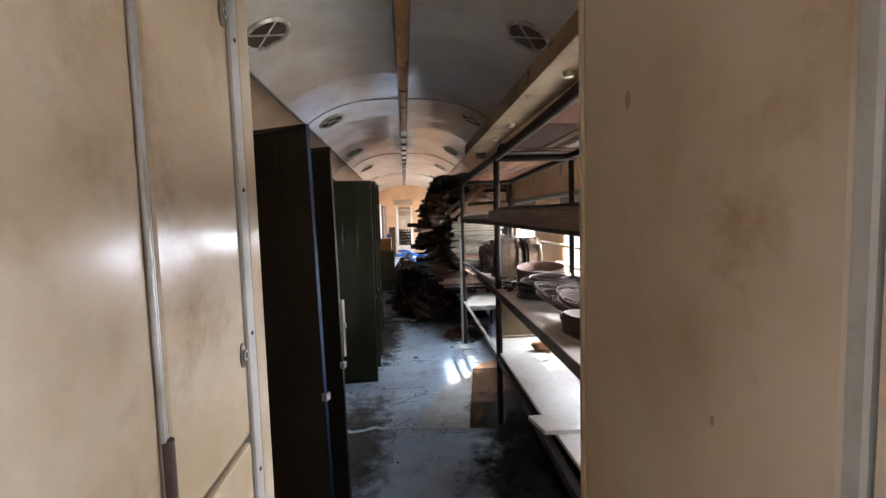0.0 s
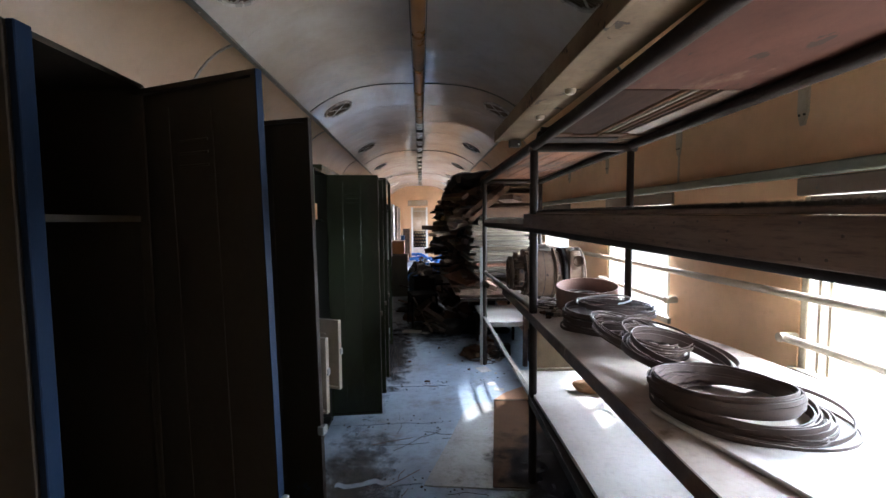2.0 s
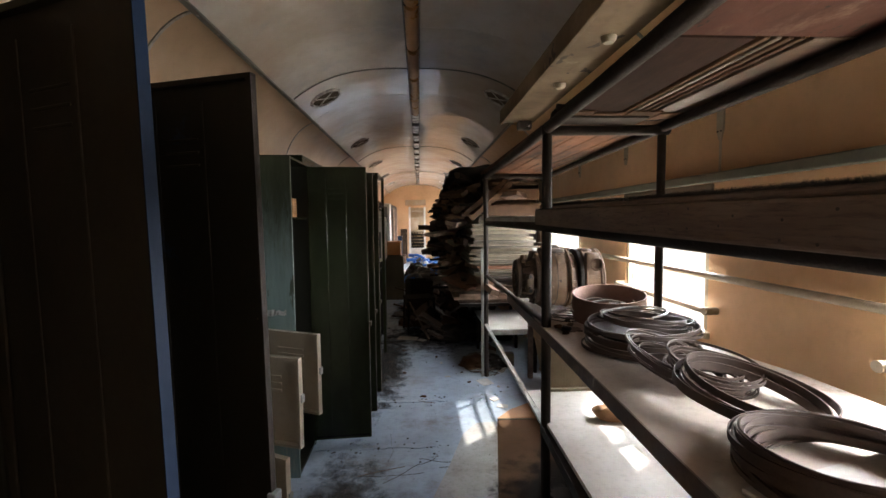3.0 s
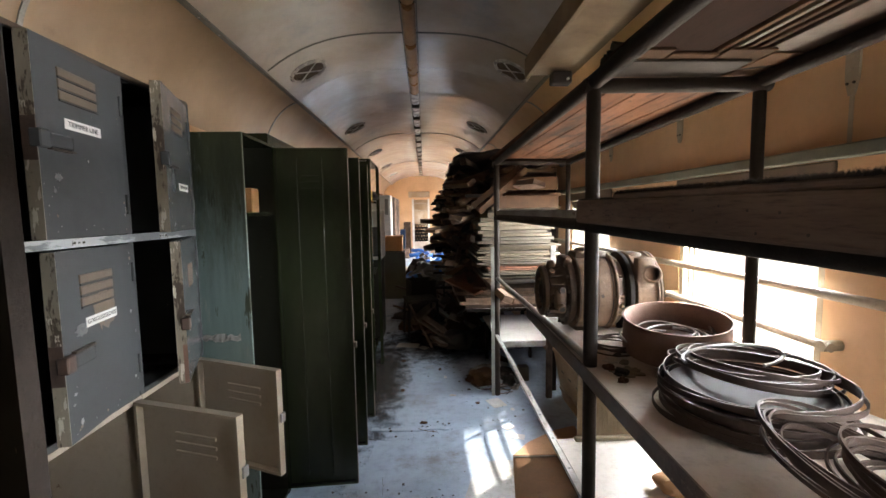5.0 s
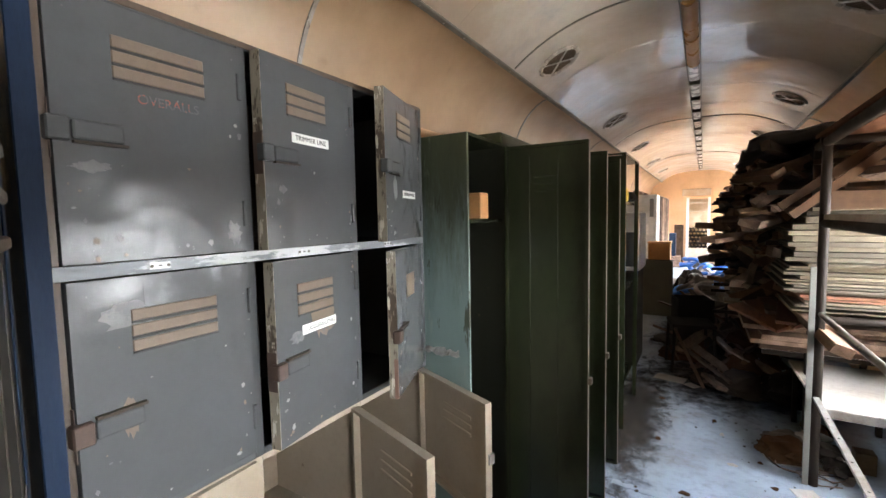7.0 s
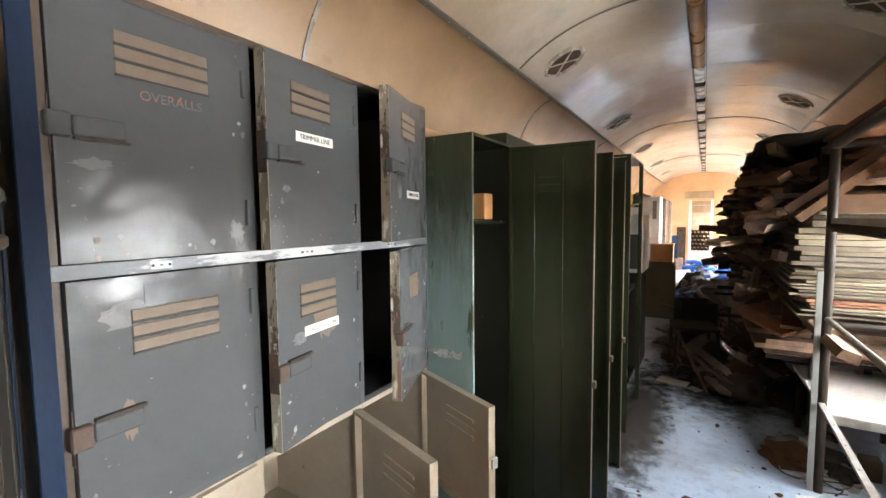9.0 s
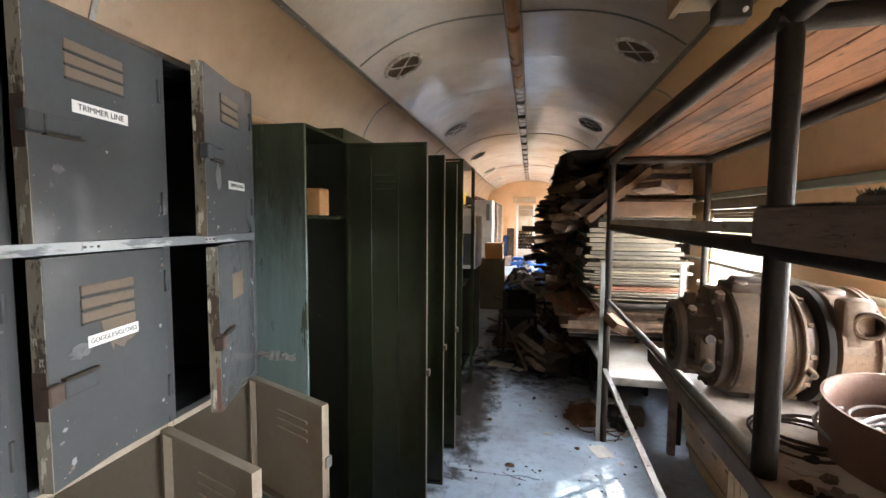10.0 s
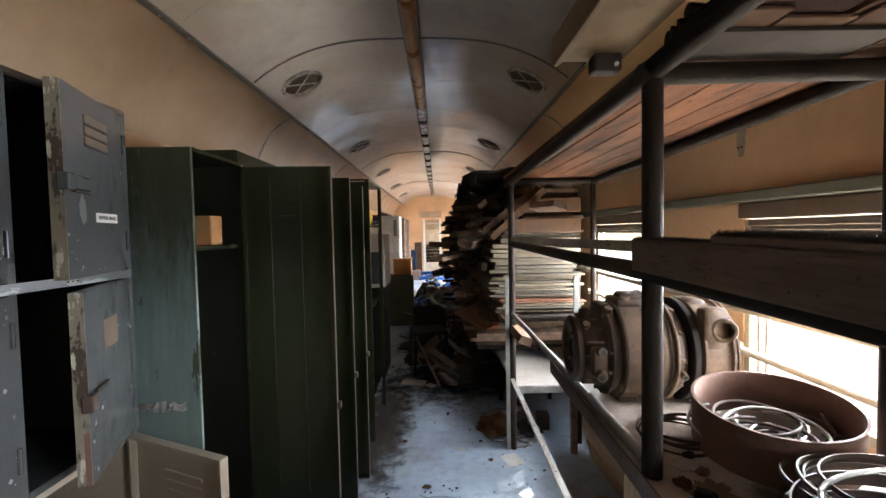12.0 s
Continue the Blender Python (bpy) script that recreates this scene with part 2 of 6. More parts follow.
# black for print; it also paints the unlit depth of bores and slots
INK = mat("black_ink_and_dark_holes", (0.02, 0.02, 0.02), 0.6, bump=0, grain=0)
VENT = mat("vent_metal", (0.70, 0.69, 0.66), 0.28, 0.3, dark=(0.42, 0.38, 0.33), scale=12)
SAND = mat("pale_ground", (0.55, 0.50, 0.42), 0.9, scale=0.5)
OLIVE = mat("olive_worn_paint", (0.024, 0.019, 0.013), 0.5, dark=(0.022, 0.019, 0.013), spec=0.2, scale=5, amount=0.9, grain=0.3, spots=(0.022, 0.032, 0.06), spot_level=0.60, spot_scale=4, chips=(0.14, 0.11, 0.08), chip_level=0.72, chip_scale=15)
MESH = mat("brown_mesh", (0.20, 0.15, 0.09), 0.7, scale=6)
BRISTLE = mat("dark_bristles", (0.03, 0.024, 0.02), 0.8, scale=9)
CLOTH = mat("grey_rag", (0.22, 0.20, 0.18), 0.9, dark=(0.1, 0.09, 0.08), scale=6, by_object=0.5)
WHITE = mat("white_plastic", (0.62, 0.62, 0.60), 0.5, dark=(0.42, 0.4, 0.36), scale=5, amount=0.6)
REDINK = mat("faded_red_lettering", (0.26, 0.075, 0.05), 0.6, bump=0, spots=(0.077, 0.081, 0.084), spot_level=0.45, spot_scale=30)
ALU = mat("grey_aluminium_strip", (0.34, 0.35, 0.35), 0.35, 0.5, dark=(0.22, 0.21, 0.19), scale=5, amount=0.7)
COVE = mat("left_cove_shaded_enamel", (0.42, 0.295, 0.185), 0.37, dark=(0.31, 0.205, 0.12), scale=1.6, amount=0.8, grain=0.08, bump=0.03, rough_var=0.08, spots=(0.21, 0.13, 0.07), spot_level=0.60, spot_scale=4, spot_soft=0.25, chips=(0.09, 0.055, 0.03), chip_level=0.72, chip_scale=13)
PINK = mat("stained_pink_sheet", (0.085, 0.036, 0.025), 0.8, dark=(0.045, 0.022, 0.016), scale=2.2, amount=0.95, grain=0.25, spots=(0.15, 0.105, 0.08), spot_level=0.57, spot_scale=2.4, spot_soft=0.15, stretch=(1, 0.5, 1), chips=(0.035, 0.025, 0.02), chip_level=0.60, chip_scale=9, spec=0.1)
CARD = mat("brown_cardboard", (0.075, 0.038, 0.018), 0.85, dark=(0.040, 0.022, 0.012), scale=4, spots=(0.05, 0.036, 0.027), spot_level=0.56, spot_scale=3, spot_soft=0.2, spec=0.12)
FLOORBOARD = mat("dirty_white_board", (0.34, 0.34, 0.335), 0.55, dark=(0.25, 0.24, 0.22), scale=3.5, amount=1.0, grain=0.5, bump=0.15, spots=(0.12, 0.105, 0.09), spot_level=0.52, spot_scale=4, spot_soft=0.14, chips=(0.07, 0.06, 0.05), chip_level=0.68, chip_scale=12)
LOUVRE = mat("worn_brown_paint", (0.135, 0.10, 0.07), 0.55, dark=(0.10, 0.072, 0.05), scale=8, spots=(0.077, 0.08, 0.083), spot_level=0.60, spot_scale=16)
CORNICE = mat("stained_cornice", (0.21, 0.15, 0.088), 0.65, dark=(0.11, 0.074, 0.040), scale=3, amount=1.0, grain=0.3, spots=(0.26, 0.20, 0.13), spot_level=0.58, spot_scale=4, spot_soft=0.12, chips=(0.05, 0.034, 0.022), chip_level=0.63, chip_scale=9, spec=0.2)
EDGE = mat("chipped_grey_edge", (0.22, 0.195, 0.15), 0.5, dark=(0.15, 0.12, 0.085), scale=8, spots=(0.045, 0.030, 0.020), spot_level=0.52, spot_scale=18, spot_soft=0.04, stretch=(1, 1, 0.35), chips=(0.46, 0.43, 0.36), chip_level=0.60, chip_scale=20)
DIRT = mat("dark_floor_dirt", (0.055, 0.045, 0.038), 0.9, dark=(0.03, 0.025, 0.02), scale=6)


def thin_film(name, tone, density):
    """A film for dirt and for painted shade, thinning towards its rim; the floor shows between."""
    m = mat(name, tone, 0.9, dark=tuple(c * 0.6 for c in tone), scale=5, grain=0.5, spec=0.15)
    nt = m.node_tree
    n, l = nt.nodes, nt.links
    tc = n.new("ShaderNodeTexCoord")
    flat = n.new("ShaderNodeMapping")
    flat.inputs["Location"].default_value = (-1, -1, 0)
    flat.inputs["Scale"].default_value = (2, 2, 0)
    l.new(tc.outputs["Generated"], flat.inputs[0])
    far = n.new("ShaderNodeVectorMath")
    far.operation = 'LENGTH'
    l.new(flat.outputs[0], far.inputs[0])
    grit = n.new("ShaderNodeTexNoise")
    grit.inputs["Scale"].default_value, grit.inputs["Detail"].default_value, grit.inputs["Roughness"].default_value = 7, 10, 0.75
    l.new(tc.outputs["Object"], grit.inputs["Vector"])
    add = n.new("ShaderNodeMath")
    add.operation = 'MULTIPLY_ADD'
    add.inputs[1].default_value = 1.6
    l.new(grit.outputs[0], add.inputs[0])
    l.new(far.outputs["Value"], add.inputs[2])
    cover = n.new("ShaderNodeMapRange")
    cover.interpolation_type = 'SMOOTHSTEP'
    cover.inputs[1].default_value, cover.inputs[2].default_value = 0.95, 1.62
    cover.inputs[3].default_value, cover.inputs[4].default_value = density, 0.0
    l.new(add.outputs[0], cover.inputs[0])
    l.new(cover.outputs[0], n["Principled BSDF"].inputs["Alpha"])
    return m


DIRTSHADE = thin_film("thin_dirt_and_shade", (0.075, 0.062, 0.052), 0.66)
SHADEFILM = thin_film("dark_shade_film", (0.022, 0.016, 0.013), 0.97)
SHEETM = mat("grey_green_panel", (0.15, 0.15, 0.12), 0.45, dark=(0.10, 0.10, 0.08), scale=4)
WORNEDGE = mat("worn_rusty_edge", (0.075, 0.052, 0.036), 0.5, dark=(0.05, 0.04, 0.025), scale=10, spots=(0.17, 0.135, 0.095), spot_level=0.62, spot_scale=14, stretch=(1, 1, 0.3))
PAPER = mat("grimy_paper", (0.45, 0.42, 0.38), 0.8, scale=10)
FASCIA = mat("scuffed_grey_strip", (0.12, 0.13, 0.14), 0.4, 0.2, dark=(0.09, 0.095, 0.10), scale=6, spots=(0.30, 0.31, 0.31), spot_level=0.53, spot_scale=3.5, spot_soft=0.04, stretch=(3, 0.6, 3), chips=(0.06, 0.05, 0.04), chip_level=0.66, chip_scale=14)
CASTBROWN = mat("oily_brown_iron", (0.13, 0.082, 0.055), 0.55, 0.0, dark=(0.06, 0.04, 0.028), scale=7, amount=0.9, grain=0.5, bump=0.35, spots=(0.26, 0.19, 0.13), spot_level=0.63, spot_scale=10)
CASING = mat("brown_heater_enamel", (0.40, 0.26, 0.14), 0.5, dark=(0.26, 0.16, 0.085), scale=3, amount=0.9, grain=0.3, spots=(0.11, 0.07, 0.045), spot_level=0.60, spot_scale=5, spot_soft=0.1)
# the green darkened, painting the shade inside the open lockers
GREENSHADE = mat("green_inside_shade", (0.013, 0.014, 0.008), 0.5, dark=(0.008, 0.008, 0.005), scale=4, chips=(0.06, 0.045, 0.03), chip_level=0.7)
GREYSTRIP = mat("dull_grey_strip", (0.36, 0.34, 0.31), 0.45, dark=(0.26, 0.235, 0.20), scale=6, amount=0.8, chips=(0.12, 0.09, 0.07), chip_level=0.74, chip_scale=30)
CHIPGLINT = mat("chipped_paint_and_glints", (0.24, 0.24, 0.235), 0.4, dark=(0.18, 0.175, 0.17), scale=30)
FLAKE = mat("flaked_pale_paint", (0.115, 0.118, 0.118), 0.35, dark=(0.085, 0.084, 0.08), scale=12, spots=(0.075, 0.078, 0.082), spot_level=0.46, spot_scale=16)
DARKRED = mat("dark_red_sheet", (0.040, 0.019, 0.013), 0.85, dark=(0.024, 0.014, 0.011), scale=3, amount=1.0, grain=0.4, stretch=(2, 0.5, 2), spots=(0.10, 0.065, 0.05), spot_level=0.66, spot_scale=6, spec=0.08)
STAIN = mat("faint_brown_stain", (0.27, 0.19, 0.12), 0.4, dark=(0.22, 0.15, 0.09), scale=30)
TANPANEL = mat("smudged_tan_enamel", (0.48, 0.388, 0.288), 0.35, dark=(0.36, 0.255, 0.165), scale=1.5, amount=1.0, grain=0.06, bump=0.03, spots=(0.29, 0.195, 0.11), spot_level=0.57, spot_scale=4.5, spot_soft=0.22, wave=0.25, wave_scale=3, rough_var=0.06, chips=(0.15, 0.095, 0.055), chip_level=0.80, chip_scale=18)
LACQUER = mat("dark_glossy_lacquer", (0.022, 0.013, 0.010), 0.6, dark=(0.012, 0.008, 0.006), scale=5, amount=0.8, grain=0.2, bump=0.05, spots=(0.07, 0.048, 0.035), spot_level=0.66, spot_scale=8, spot_soft=0.1, spec=0.15)
CHALK = mat("dull_black_wood", (0.105, 0.060, 0.036), 0.9, dark=(0.055, 0.035, 0.025), scale=5, stretch=(3, 0.4, 3), by_object=0.5, spec=0.15)

# ---- mesh helpers ----


def box(bm, x0, x1, y0, y1, z0, z1, bevel=0.0, m=None):
    r = bmesh.ops.create_cube(bm, size=1.0, matrix=Matrix.LocRotScale(((x0 + x1) / 2, (y0 + y1) / 2, (z0 + z1) / 2), None, (abs(x1 - x0), abs(y1 - y0), abs(z1 - z0))))
    vs = r["verts"]
    if bevel:
        es = list({e for v in vs for e in v.link_edges})
        out = bmesh.ops.bevel(bm, geom=es, offset=bevel, segments=2 if bevel > 0.004 else 1, affect='EDGES', profile=0.5)
        vs = list({v for f in out["faces"] for v in f.verts} | {v for v in vs if v.is_valid})
    if m is not None:
        bmesh.ops.transform(bm, matrix=m, verts=vs)
    return vs


def tube(bm, a, b, r, seg=12, cap=True, r2=None):
    a, b = Vector(a), Vector(b)
    d = b - a
    m = Matrix.Translation((a + b) / 2) @ d.to_track_quat('Z', 'Y').to_matrix().to_4x4()
    return bmesh.ops.create_cone(bm, cap_ends=cap, segments=seg, radius1=r, radius2=r if r2 is None else r2, depth=d.length, matrix=m)["verts"]


def lathe(bm, profile, seg=32, m=None, closed=False):
    """profile: (radius, height) pairs, turned round z."""
    rings = []
    for r, h in profile:
        rings.append([bm.verts.new((r * math.cos(2 * math.pi * k / seg), r * math.sin(2 * math.pi * k / seg), h)) for k in range(seg)])
    pairs = list(zip(rings, rings[1:])) + ([(rings[-1], rings[0])] if closed else [])
    for p, q in pairs:
        for k in range(seg):
            bm.faces.new((p[k], p[(k + 1) % seg], q[(k + 1) % seg], q[k]))
    if not closed:
        if profile[0][0] > 1e-4:
            bm.faces.new(list(reversed(rings[0])))
        if profile[-1][0] > 1e-4:
            bm.faces.new(rings[-1])
    vs = [v for ring in rings for v in ring]
    if m is not None:
        bmesh.ops.transform(bm, matrix=m, verts=vs)
    return vs


def sweep(bm, pts, r, seg=8, closed=False, flat=None):
    """A round (or flat: (half width, half height)) bar along pts."""
    pts = [Vector(p) for p in pts]
    n = len(pts)
    rings = []
    for i, p in enumerate(pts):
        a = pts[(i - 1) % n] if (closed or i > 0) else p
        c = pts[(i + 1) % n] if (closed or i < n - 1) else p
        d = (c - a).normalized()
        side = d.cross(Vector((0, 0, 1)))
        side = side.normalized() if side.length > 1e-4 else Vector((1, 0, 0))
        up = side.cross(d).normalized()
        if flat:
            rings.append([bm.verts.new(p + side * sx * flat[0] + up * sz * flat[1]) for sx, sz in ((-1, -1), (1, -1), (1, 1), (-1, 1))])
        else:
            rings.append([bm.verts.new(p + r * (side * math.cos(2 * math.pi * k / seg) + up * math.sin(2 * math.pi * k / seg))) for k in range(seg)])
    s = len(rings[0])
    for i in range(n if closed else n - 1):
        p, q = rings[i], rings[(i + 1) % n]
        for k in range(s):
            bm.faces.new((p[k], p[(k + 1) % s], q[(k + 1) % s], q[k]))
    if not closed:
        bm.faces.new(list(reversed(rings[0])))
        bm.faces.new(rings[-1])


def tray(bm, w, h, depth, t=0.003, lip=0.0):
    """A pressed sheet door, hinged at the origin: its flat outside at x = 0, hollow towards -x, one closed shell."""
    vs = box(bm, -depth, 0, -w, 0, 0, h)
    f = min((f for f in bm.faces if all(v in vs for v in f.verts)), key=lambda f: f.calc_center_median().x)
    bmesh.ops.inset_region(bm, faces=[f], thickness=t + lip)
    out = bmesh.ops.extrude_face_region(bm, geom=[f])
    bmesh.ops.translate(bm, vec=(depth - t, 0, 0), verts=[v for v in out["geom"] if isinstance(v, bmesh.types.BMVert)])
    bmesh.ops.delete(bm, geom=[f], context='FACES')


def link(name, bm, material, smooth=False):
    bmesh.ops.recalc_face_normals(bm, faces=bm.faces[:])
    me = bpy.data.meshes.new(name)
    bm.to_mesh(me)
    bm.free()
    me.materials.append(material)
    if smooth:
        for p in me.polygons:
            p.use_smooth = True
        me.set_sharp_from_angle(angle=radians(35))
    return new(name, me)


def part(name, bm, material, parent, label="", smooth=False):
    ob = link(name, bm, material, smooth)
    ob.parent = parent
    return tagged(ob, label)


def solid(name, bm, material, label, category, kind="", group="", smooth=False):
    return tagged(link(name, bm, material, smooth), label, category, group, kind)


def thing(name, label, category, group="", m=None, kind=""):
    ob = new(name)
    ob.empty_display_size = 0.1
    if m is not None:
        ob.matrix_basis = m
    return tagged(ob, label, category, group, kind)


def bx(*a, **k):
    bm = bmesh.new()
    box(bm, *a, **k)
    return bm



def slab(corners, z0, z1):
    """A flat plate over the given plan corners."""
    bm = bmesh.new()
    lo = [bm.verts.new((x, y, z0)) for x, y in corners]
    hi = [bm.verts.new((x, y, z1)) for x, y in corners]
    bm.faces.new(hi)
    bm.faces.new(list(reversed(lo)))
    for k in range(len(lo)):
        q = (k + 1) % len(lo)
        bm.faces.new((lo[k], lo[q], hi[q], hi[k]))
    return bm


# ---- the carriage shell ----
HALF, Y0, Y1 = 1.32, -1.4, 16.55
EDGE_X, EDGE_Z, APEX = 1.0, 2.44, 2.71


def roof_z(x):
    return APEX - (APEX - EDGE_Z) * abs(x / EDGE_X) ** 3


bm = bmesh.new()
nx, ny = 12, 60
grid = [[bm.verts.new((-HALF + 2 * HALF * i / nx, Y0 + (18.6 - Y0) * j / ny, 0.0)) for i in range(nx + 1)] for j in range(ny + 1)]
for j in range(ny):
    for i in range(nx):
        bm.faces.new((grid[j][i], grid[j][i + 1], grid[j + 1][i + 1], grid[j + 1][i]))
floor = solid("floor", bm, FLOOR, "worn grey-blue sheet floor with dirt and cracks", "floor", "structure")
solid("ground", bx(-60, 60, -60, 80, -1.4, -1.2), SAND, "pale dusty ground outside the carriage", "ground", "structure")

bm = bmesh.new()
T = 0.03
box(bm, HALF, HALF + T, Y0 + 0.9, 16.9, 0, SILL)
box(bm, HALF, HALF + T, Y0, Y0 + 0.2, 0, 2.02)
box(bm, HALF, HALF + T, 18.0, 18.6, 0, SILL)
box(bm, HALF, HALF + T, Y0 + 0.9, 18.6, HEAD, 2.02)
ys = [Y0 + 0.9] + [v for w in WINDOWS for v in w] + [16.9]
for a, b in zip(ys[::2], ys[1::2]):
    box(bm, HALF, HALF + T, a, b, SILL, HEAD)
box(bm, HALF, HALF + T, 18.0, 18.6, SILL, HEAD)
wall_right = solid("wall_right", bm, TAN, "tan enamelled carriage wall with a row of windows", "wall", "structure")

bm = bmesh.new()
box(bm, -HALF - T, -HALF, Y0 + 0.9, 18.6, 0, SILL)
box(bm, -HALF - T, -HALF, Y0 + 0.9, 18.6, HEAD, 2.02)
# the two far gaps are the added, unseen windows
for a, b in ((Y0 + 0.9, 13.0), (13.7, 14.7), (15.4, 18.6)):
    box(bm, -HALF - T, -HALF, a, b, SILL, HEAD)
box(bm, -HALF - T, -HALF, Y0, Y0 + 0.2, 0, 2.02)
wall_left = solid("wall_left", bm, TAN, "tan enamelled carriage wall behind the lockers", "wall", "structure")


def shell(name, prof, mtl, label, cat, thick):
    bm = bmesh.new()
    rows = []
    for (x, z), (ox, oz) in prof:
        rows.append([bm.verts.new((x, Y0, z)), bm.verts.new((x, 18.6, z)), bm.verts.new((x + ox * thick, 18.6, z + oz * thick)), bm.verts.new((x + ox * thick, Y0, z + oz * thick))])
    for p, q in zip(rows, rows[1:]):
        for k in range(4):
            bm.faces.new((p[k], p[(k + 1) % 4], q[(k + 1) % 4], q[k]))
    bm.faces.new(rows[0])
    bm.faces.new(list(reversed(rows[-1])))
    return solid(name, bm, mtl, label, cat, "structure", smooth=True)


prof = []
for k in range(25):
    x = -EDGE_X + 2 * EDGE_X * k / 24
    prof.append(((x, roof_z(x)), (0.2 * x, 1)))
ceiling = shell("ceiling", prof, CEIL, "glossy off-white arched ceiling of sheet panels", "ceiling", 0.05)
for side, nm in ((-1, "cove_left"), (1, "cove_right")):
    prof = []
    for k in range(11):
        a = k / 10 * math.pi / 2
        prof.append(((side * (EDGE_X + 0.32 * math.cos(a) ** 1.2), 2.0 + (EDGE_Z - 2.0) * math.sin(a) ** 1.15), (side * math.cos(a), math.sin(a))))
    # same enamel on both sides; the left copy is darkened for dimmer light
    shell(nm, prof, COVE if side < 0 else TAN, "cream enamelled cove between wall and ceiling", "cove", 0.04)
    bm = bmesh.new()
    z = EDGE_Z
    box(bm, side * EDGE_X - 0.018, side * EDGE_X + 0.018, 0.9, Y1, z - 0.02, z - 0.004, 0.004)
    tr = solid("trim", bm, TRIM, "blue-grey screwed cover strip along the ceiling edge", "trim", "structure")
    for k in range(70):
        bm = bmesh.new()
        tube(bm, (side * EDGE_X, 1.0 + k * 0.21, z - 0.023), (side * EDGE_X, 1.0 + k * 0.21, z - 0.0195), 0.006, 6)
        part("screw", bm, STEEL, tr)
# ribs across the ceiling
for k in range(20):
    y = 0.82 + 0.76 * k
    strong = k % 5 == 0
    w, d = (0.006, 0.007) if strong else (0.0025, 0.0012)
    bm = bmesh.new()
    pts = [(-0.985 + 1.97 * i / 24, y, roof_z(-0.985 + 1.97 * i / 24) - d / 2) for i in range(25)]
    sweep(bm, pts, 0, flat=(w, d / 2))
    solid("trim", bm, TRIM if strong else CEIL, "thin seam strip across the arched ceiling", "trim", "structure")
# seams of the cove panels
for side in (-1, 1):
    for k in range(6):
        y = 0.76 + 2.33 * k
        bm = bmesh.new()
        pts = []
        for i in range(9):
            a = (0.05 + 0.9 * i / 8) * math.pi / 2
            pts.append((side * (EDGE_X + 0.32 * math.cos(a) ** 1.2 - 0.003), y, 2.0 + (EDGE_Z - 2.0) * math.sin(a) ** 1.15 - 0.003))
        sweep(bm, pts, 0, flat=(0.010, 0.003))
        solid("trim", bm, PALEPIPE, "narrow cover strip over a cove panel seam", "trim", "structure")

# ceiling ventilators
VENT0 = None
for k in range(6):
    for side in (-1, 1):
        x, y = side * 0.80, 2.70 + 2.285 * k
        slope = math.degrees(math.atan(-3 * (APEX - EDGE_Z) * side * abs(x) ** 2))
        m = pose(x, y, roof_z(x) - 0.004, 0, -slope, 0)
        if VENT0 is None:
            VENT0 = thing("ceiling_vent", "round metal ceiling ventilator with a cross and fine slats", "vent", "ceiling vents")
            bm = bmesh.new()
            lathe(bm, [(0.134, 0.0), (0.154, 0.0), (0.156, -0.009), (0.144, -0.022), (0.130, -0.017), (0.127, 0.0)], 40)
            part("rim", bm, VENT, VENT0, smooth=True)
            bm = bmesh.new()
            lathe(bm, [(0.0001, 0.0), (0.130, 0.0), (0.130, -0.003), (0.0001, -0.003)], 32)
            part("backing", bm, DARKIN, VENT0)
            for a in (45, 135):
                bm = bmesh.new()
                box(bm, -0.130, 0.130, -0.0065, 0.0065, -0.014, -0.010, m=pose(0, 0, 0, 0, 0, a))
                part("cross_bar", bm, VENT, VENT0)
            for i in range(-6, 7):
                h = math.sqrt(0.126 ** 2 - (i * 0.0186) ** 2)
                bm = bmesh.new()
                box(bm, -h, h, i * 0.0186 - 0.0035, i * 0.0186 + 0.0035, -0.010, -0.004)
                part("slat", bm, LOUVRE, VENT0)
            VENT0.matrix_basis = m
        else:
            copy_thing(VENT0, m)

# light trunking along the middle of the ceiling
trunk = thing("light_trunking", "long ceiling light trunking with amber-brown covers, partly open", "light fitting")
for s in (-1, 1):
    part("side_rail", bx(0.009 + s * 0.050 - 0.003, 0.009 + s * 0.050 + 0.003, 0.95, Y1 - 0.3, APEX - 0.035, APEX + 0.01), TRIM, trunk, "grey steel side rail")
y = 0.95
k = 0
while y < Y1 - 0.9:
    L = 0.62
    bm = bmesh.new()
    if y < 5.6:
        tube(bm, (0.009, y + 0.02, APEX - 0.048), (0.009, y + L - 0.02, APEX - 0.048), 0.043, 20)
        part("cover", bm, DUCT, trunk, smooth=True)
    else:
        box(bm, -0.026, 0.044, y + 0.05, y + L - 0.06, APEX - 0.045, APEX - 0.02, 0.006)
        part("cover", bm, VENT, trunk, "pale open tray section")
    part("end_cap", bx(-0.034, 0.052, y - 0.018, y + 0.018, APEX - 0.066, APEX - 0.02, 0.006), (PIPE if y < 5.6 else LOUVRE) if k % 3 else TRIM, trunk)
    y += L
    k += 1

# far end wall with its doorway
bm = bmesh.new()
DX0, DX1, DZ = -0.29, 0.225, 1.90
box(bm, -HALF, DX0, Y1, Y1 + 0.07, 0, 2.75)
box(bm, DX1, HALF, Y1, Y1 + 0.07, 0, 2.75)
box(bm, DX0, DX1, Y1, Y1 + 0.07, DZ, 2.75)
solid("wall_end", bm, TAN, "tan end wall with an open doorway", "wall", "structure")
fd = thing("door_frame", "white painted frame of the far doorway", "door frame", kind="structure")
part("jamb", bx(DX0 - 0.05, DX0 + 0.02, Y1 - 0.03, Y1 + 0.0, 0, DZ + 0.03), LABEL, fd)
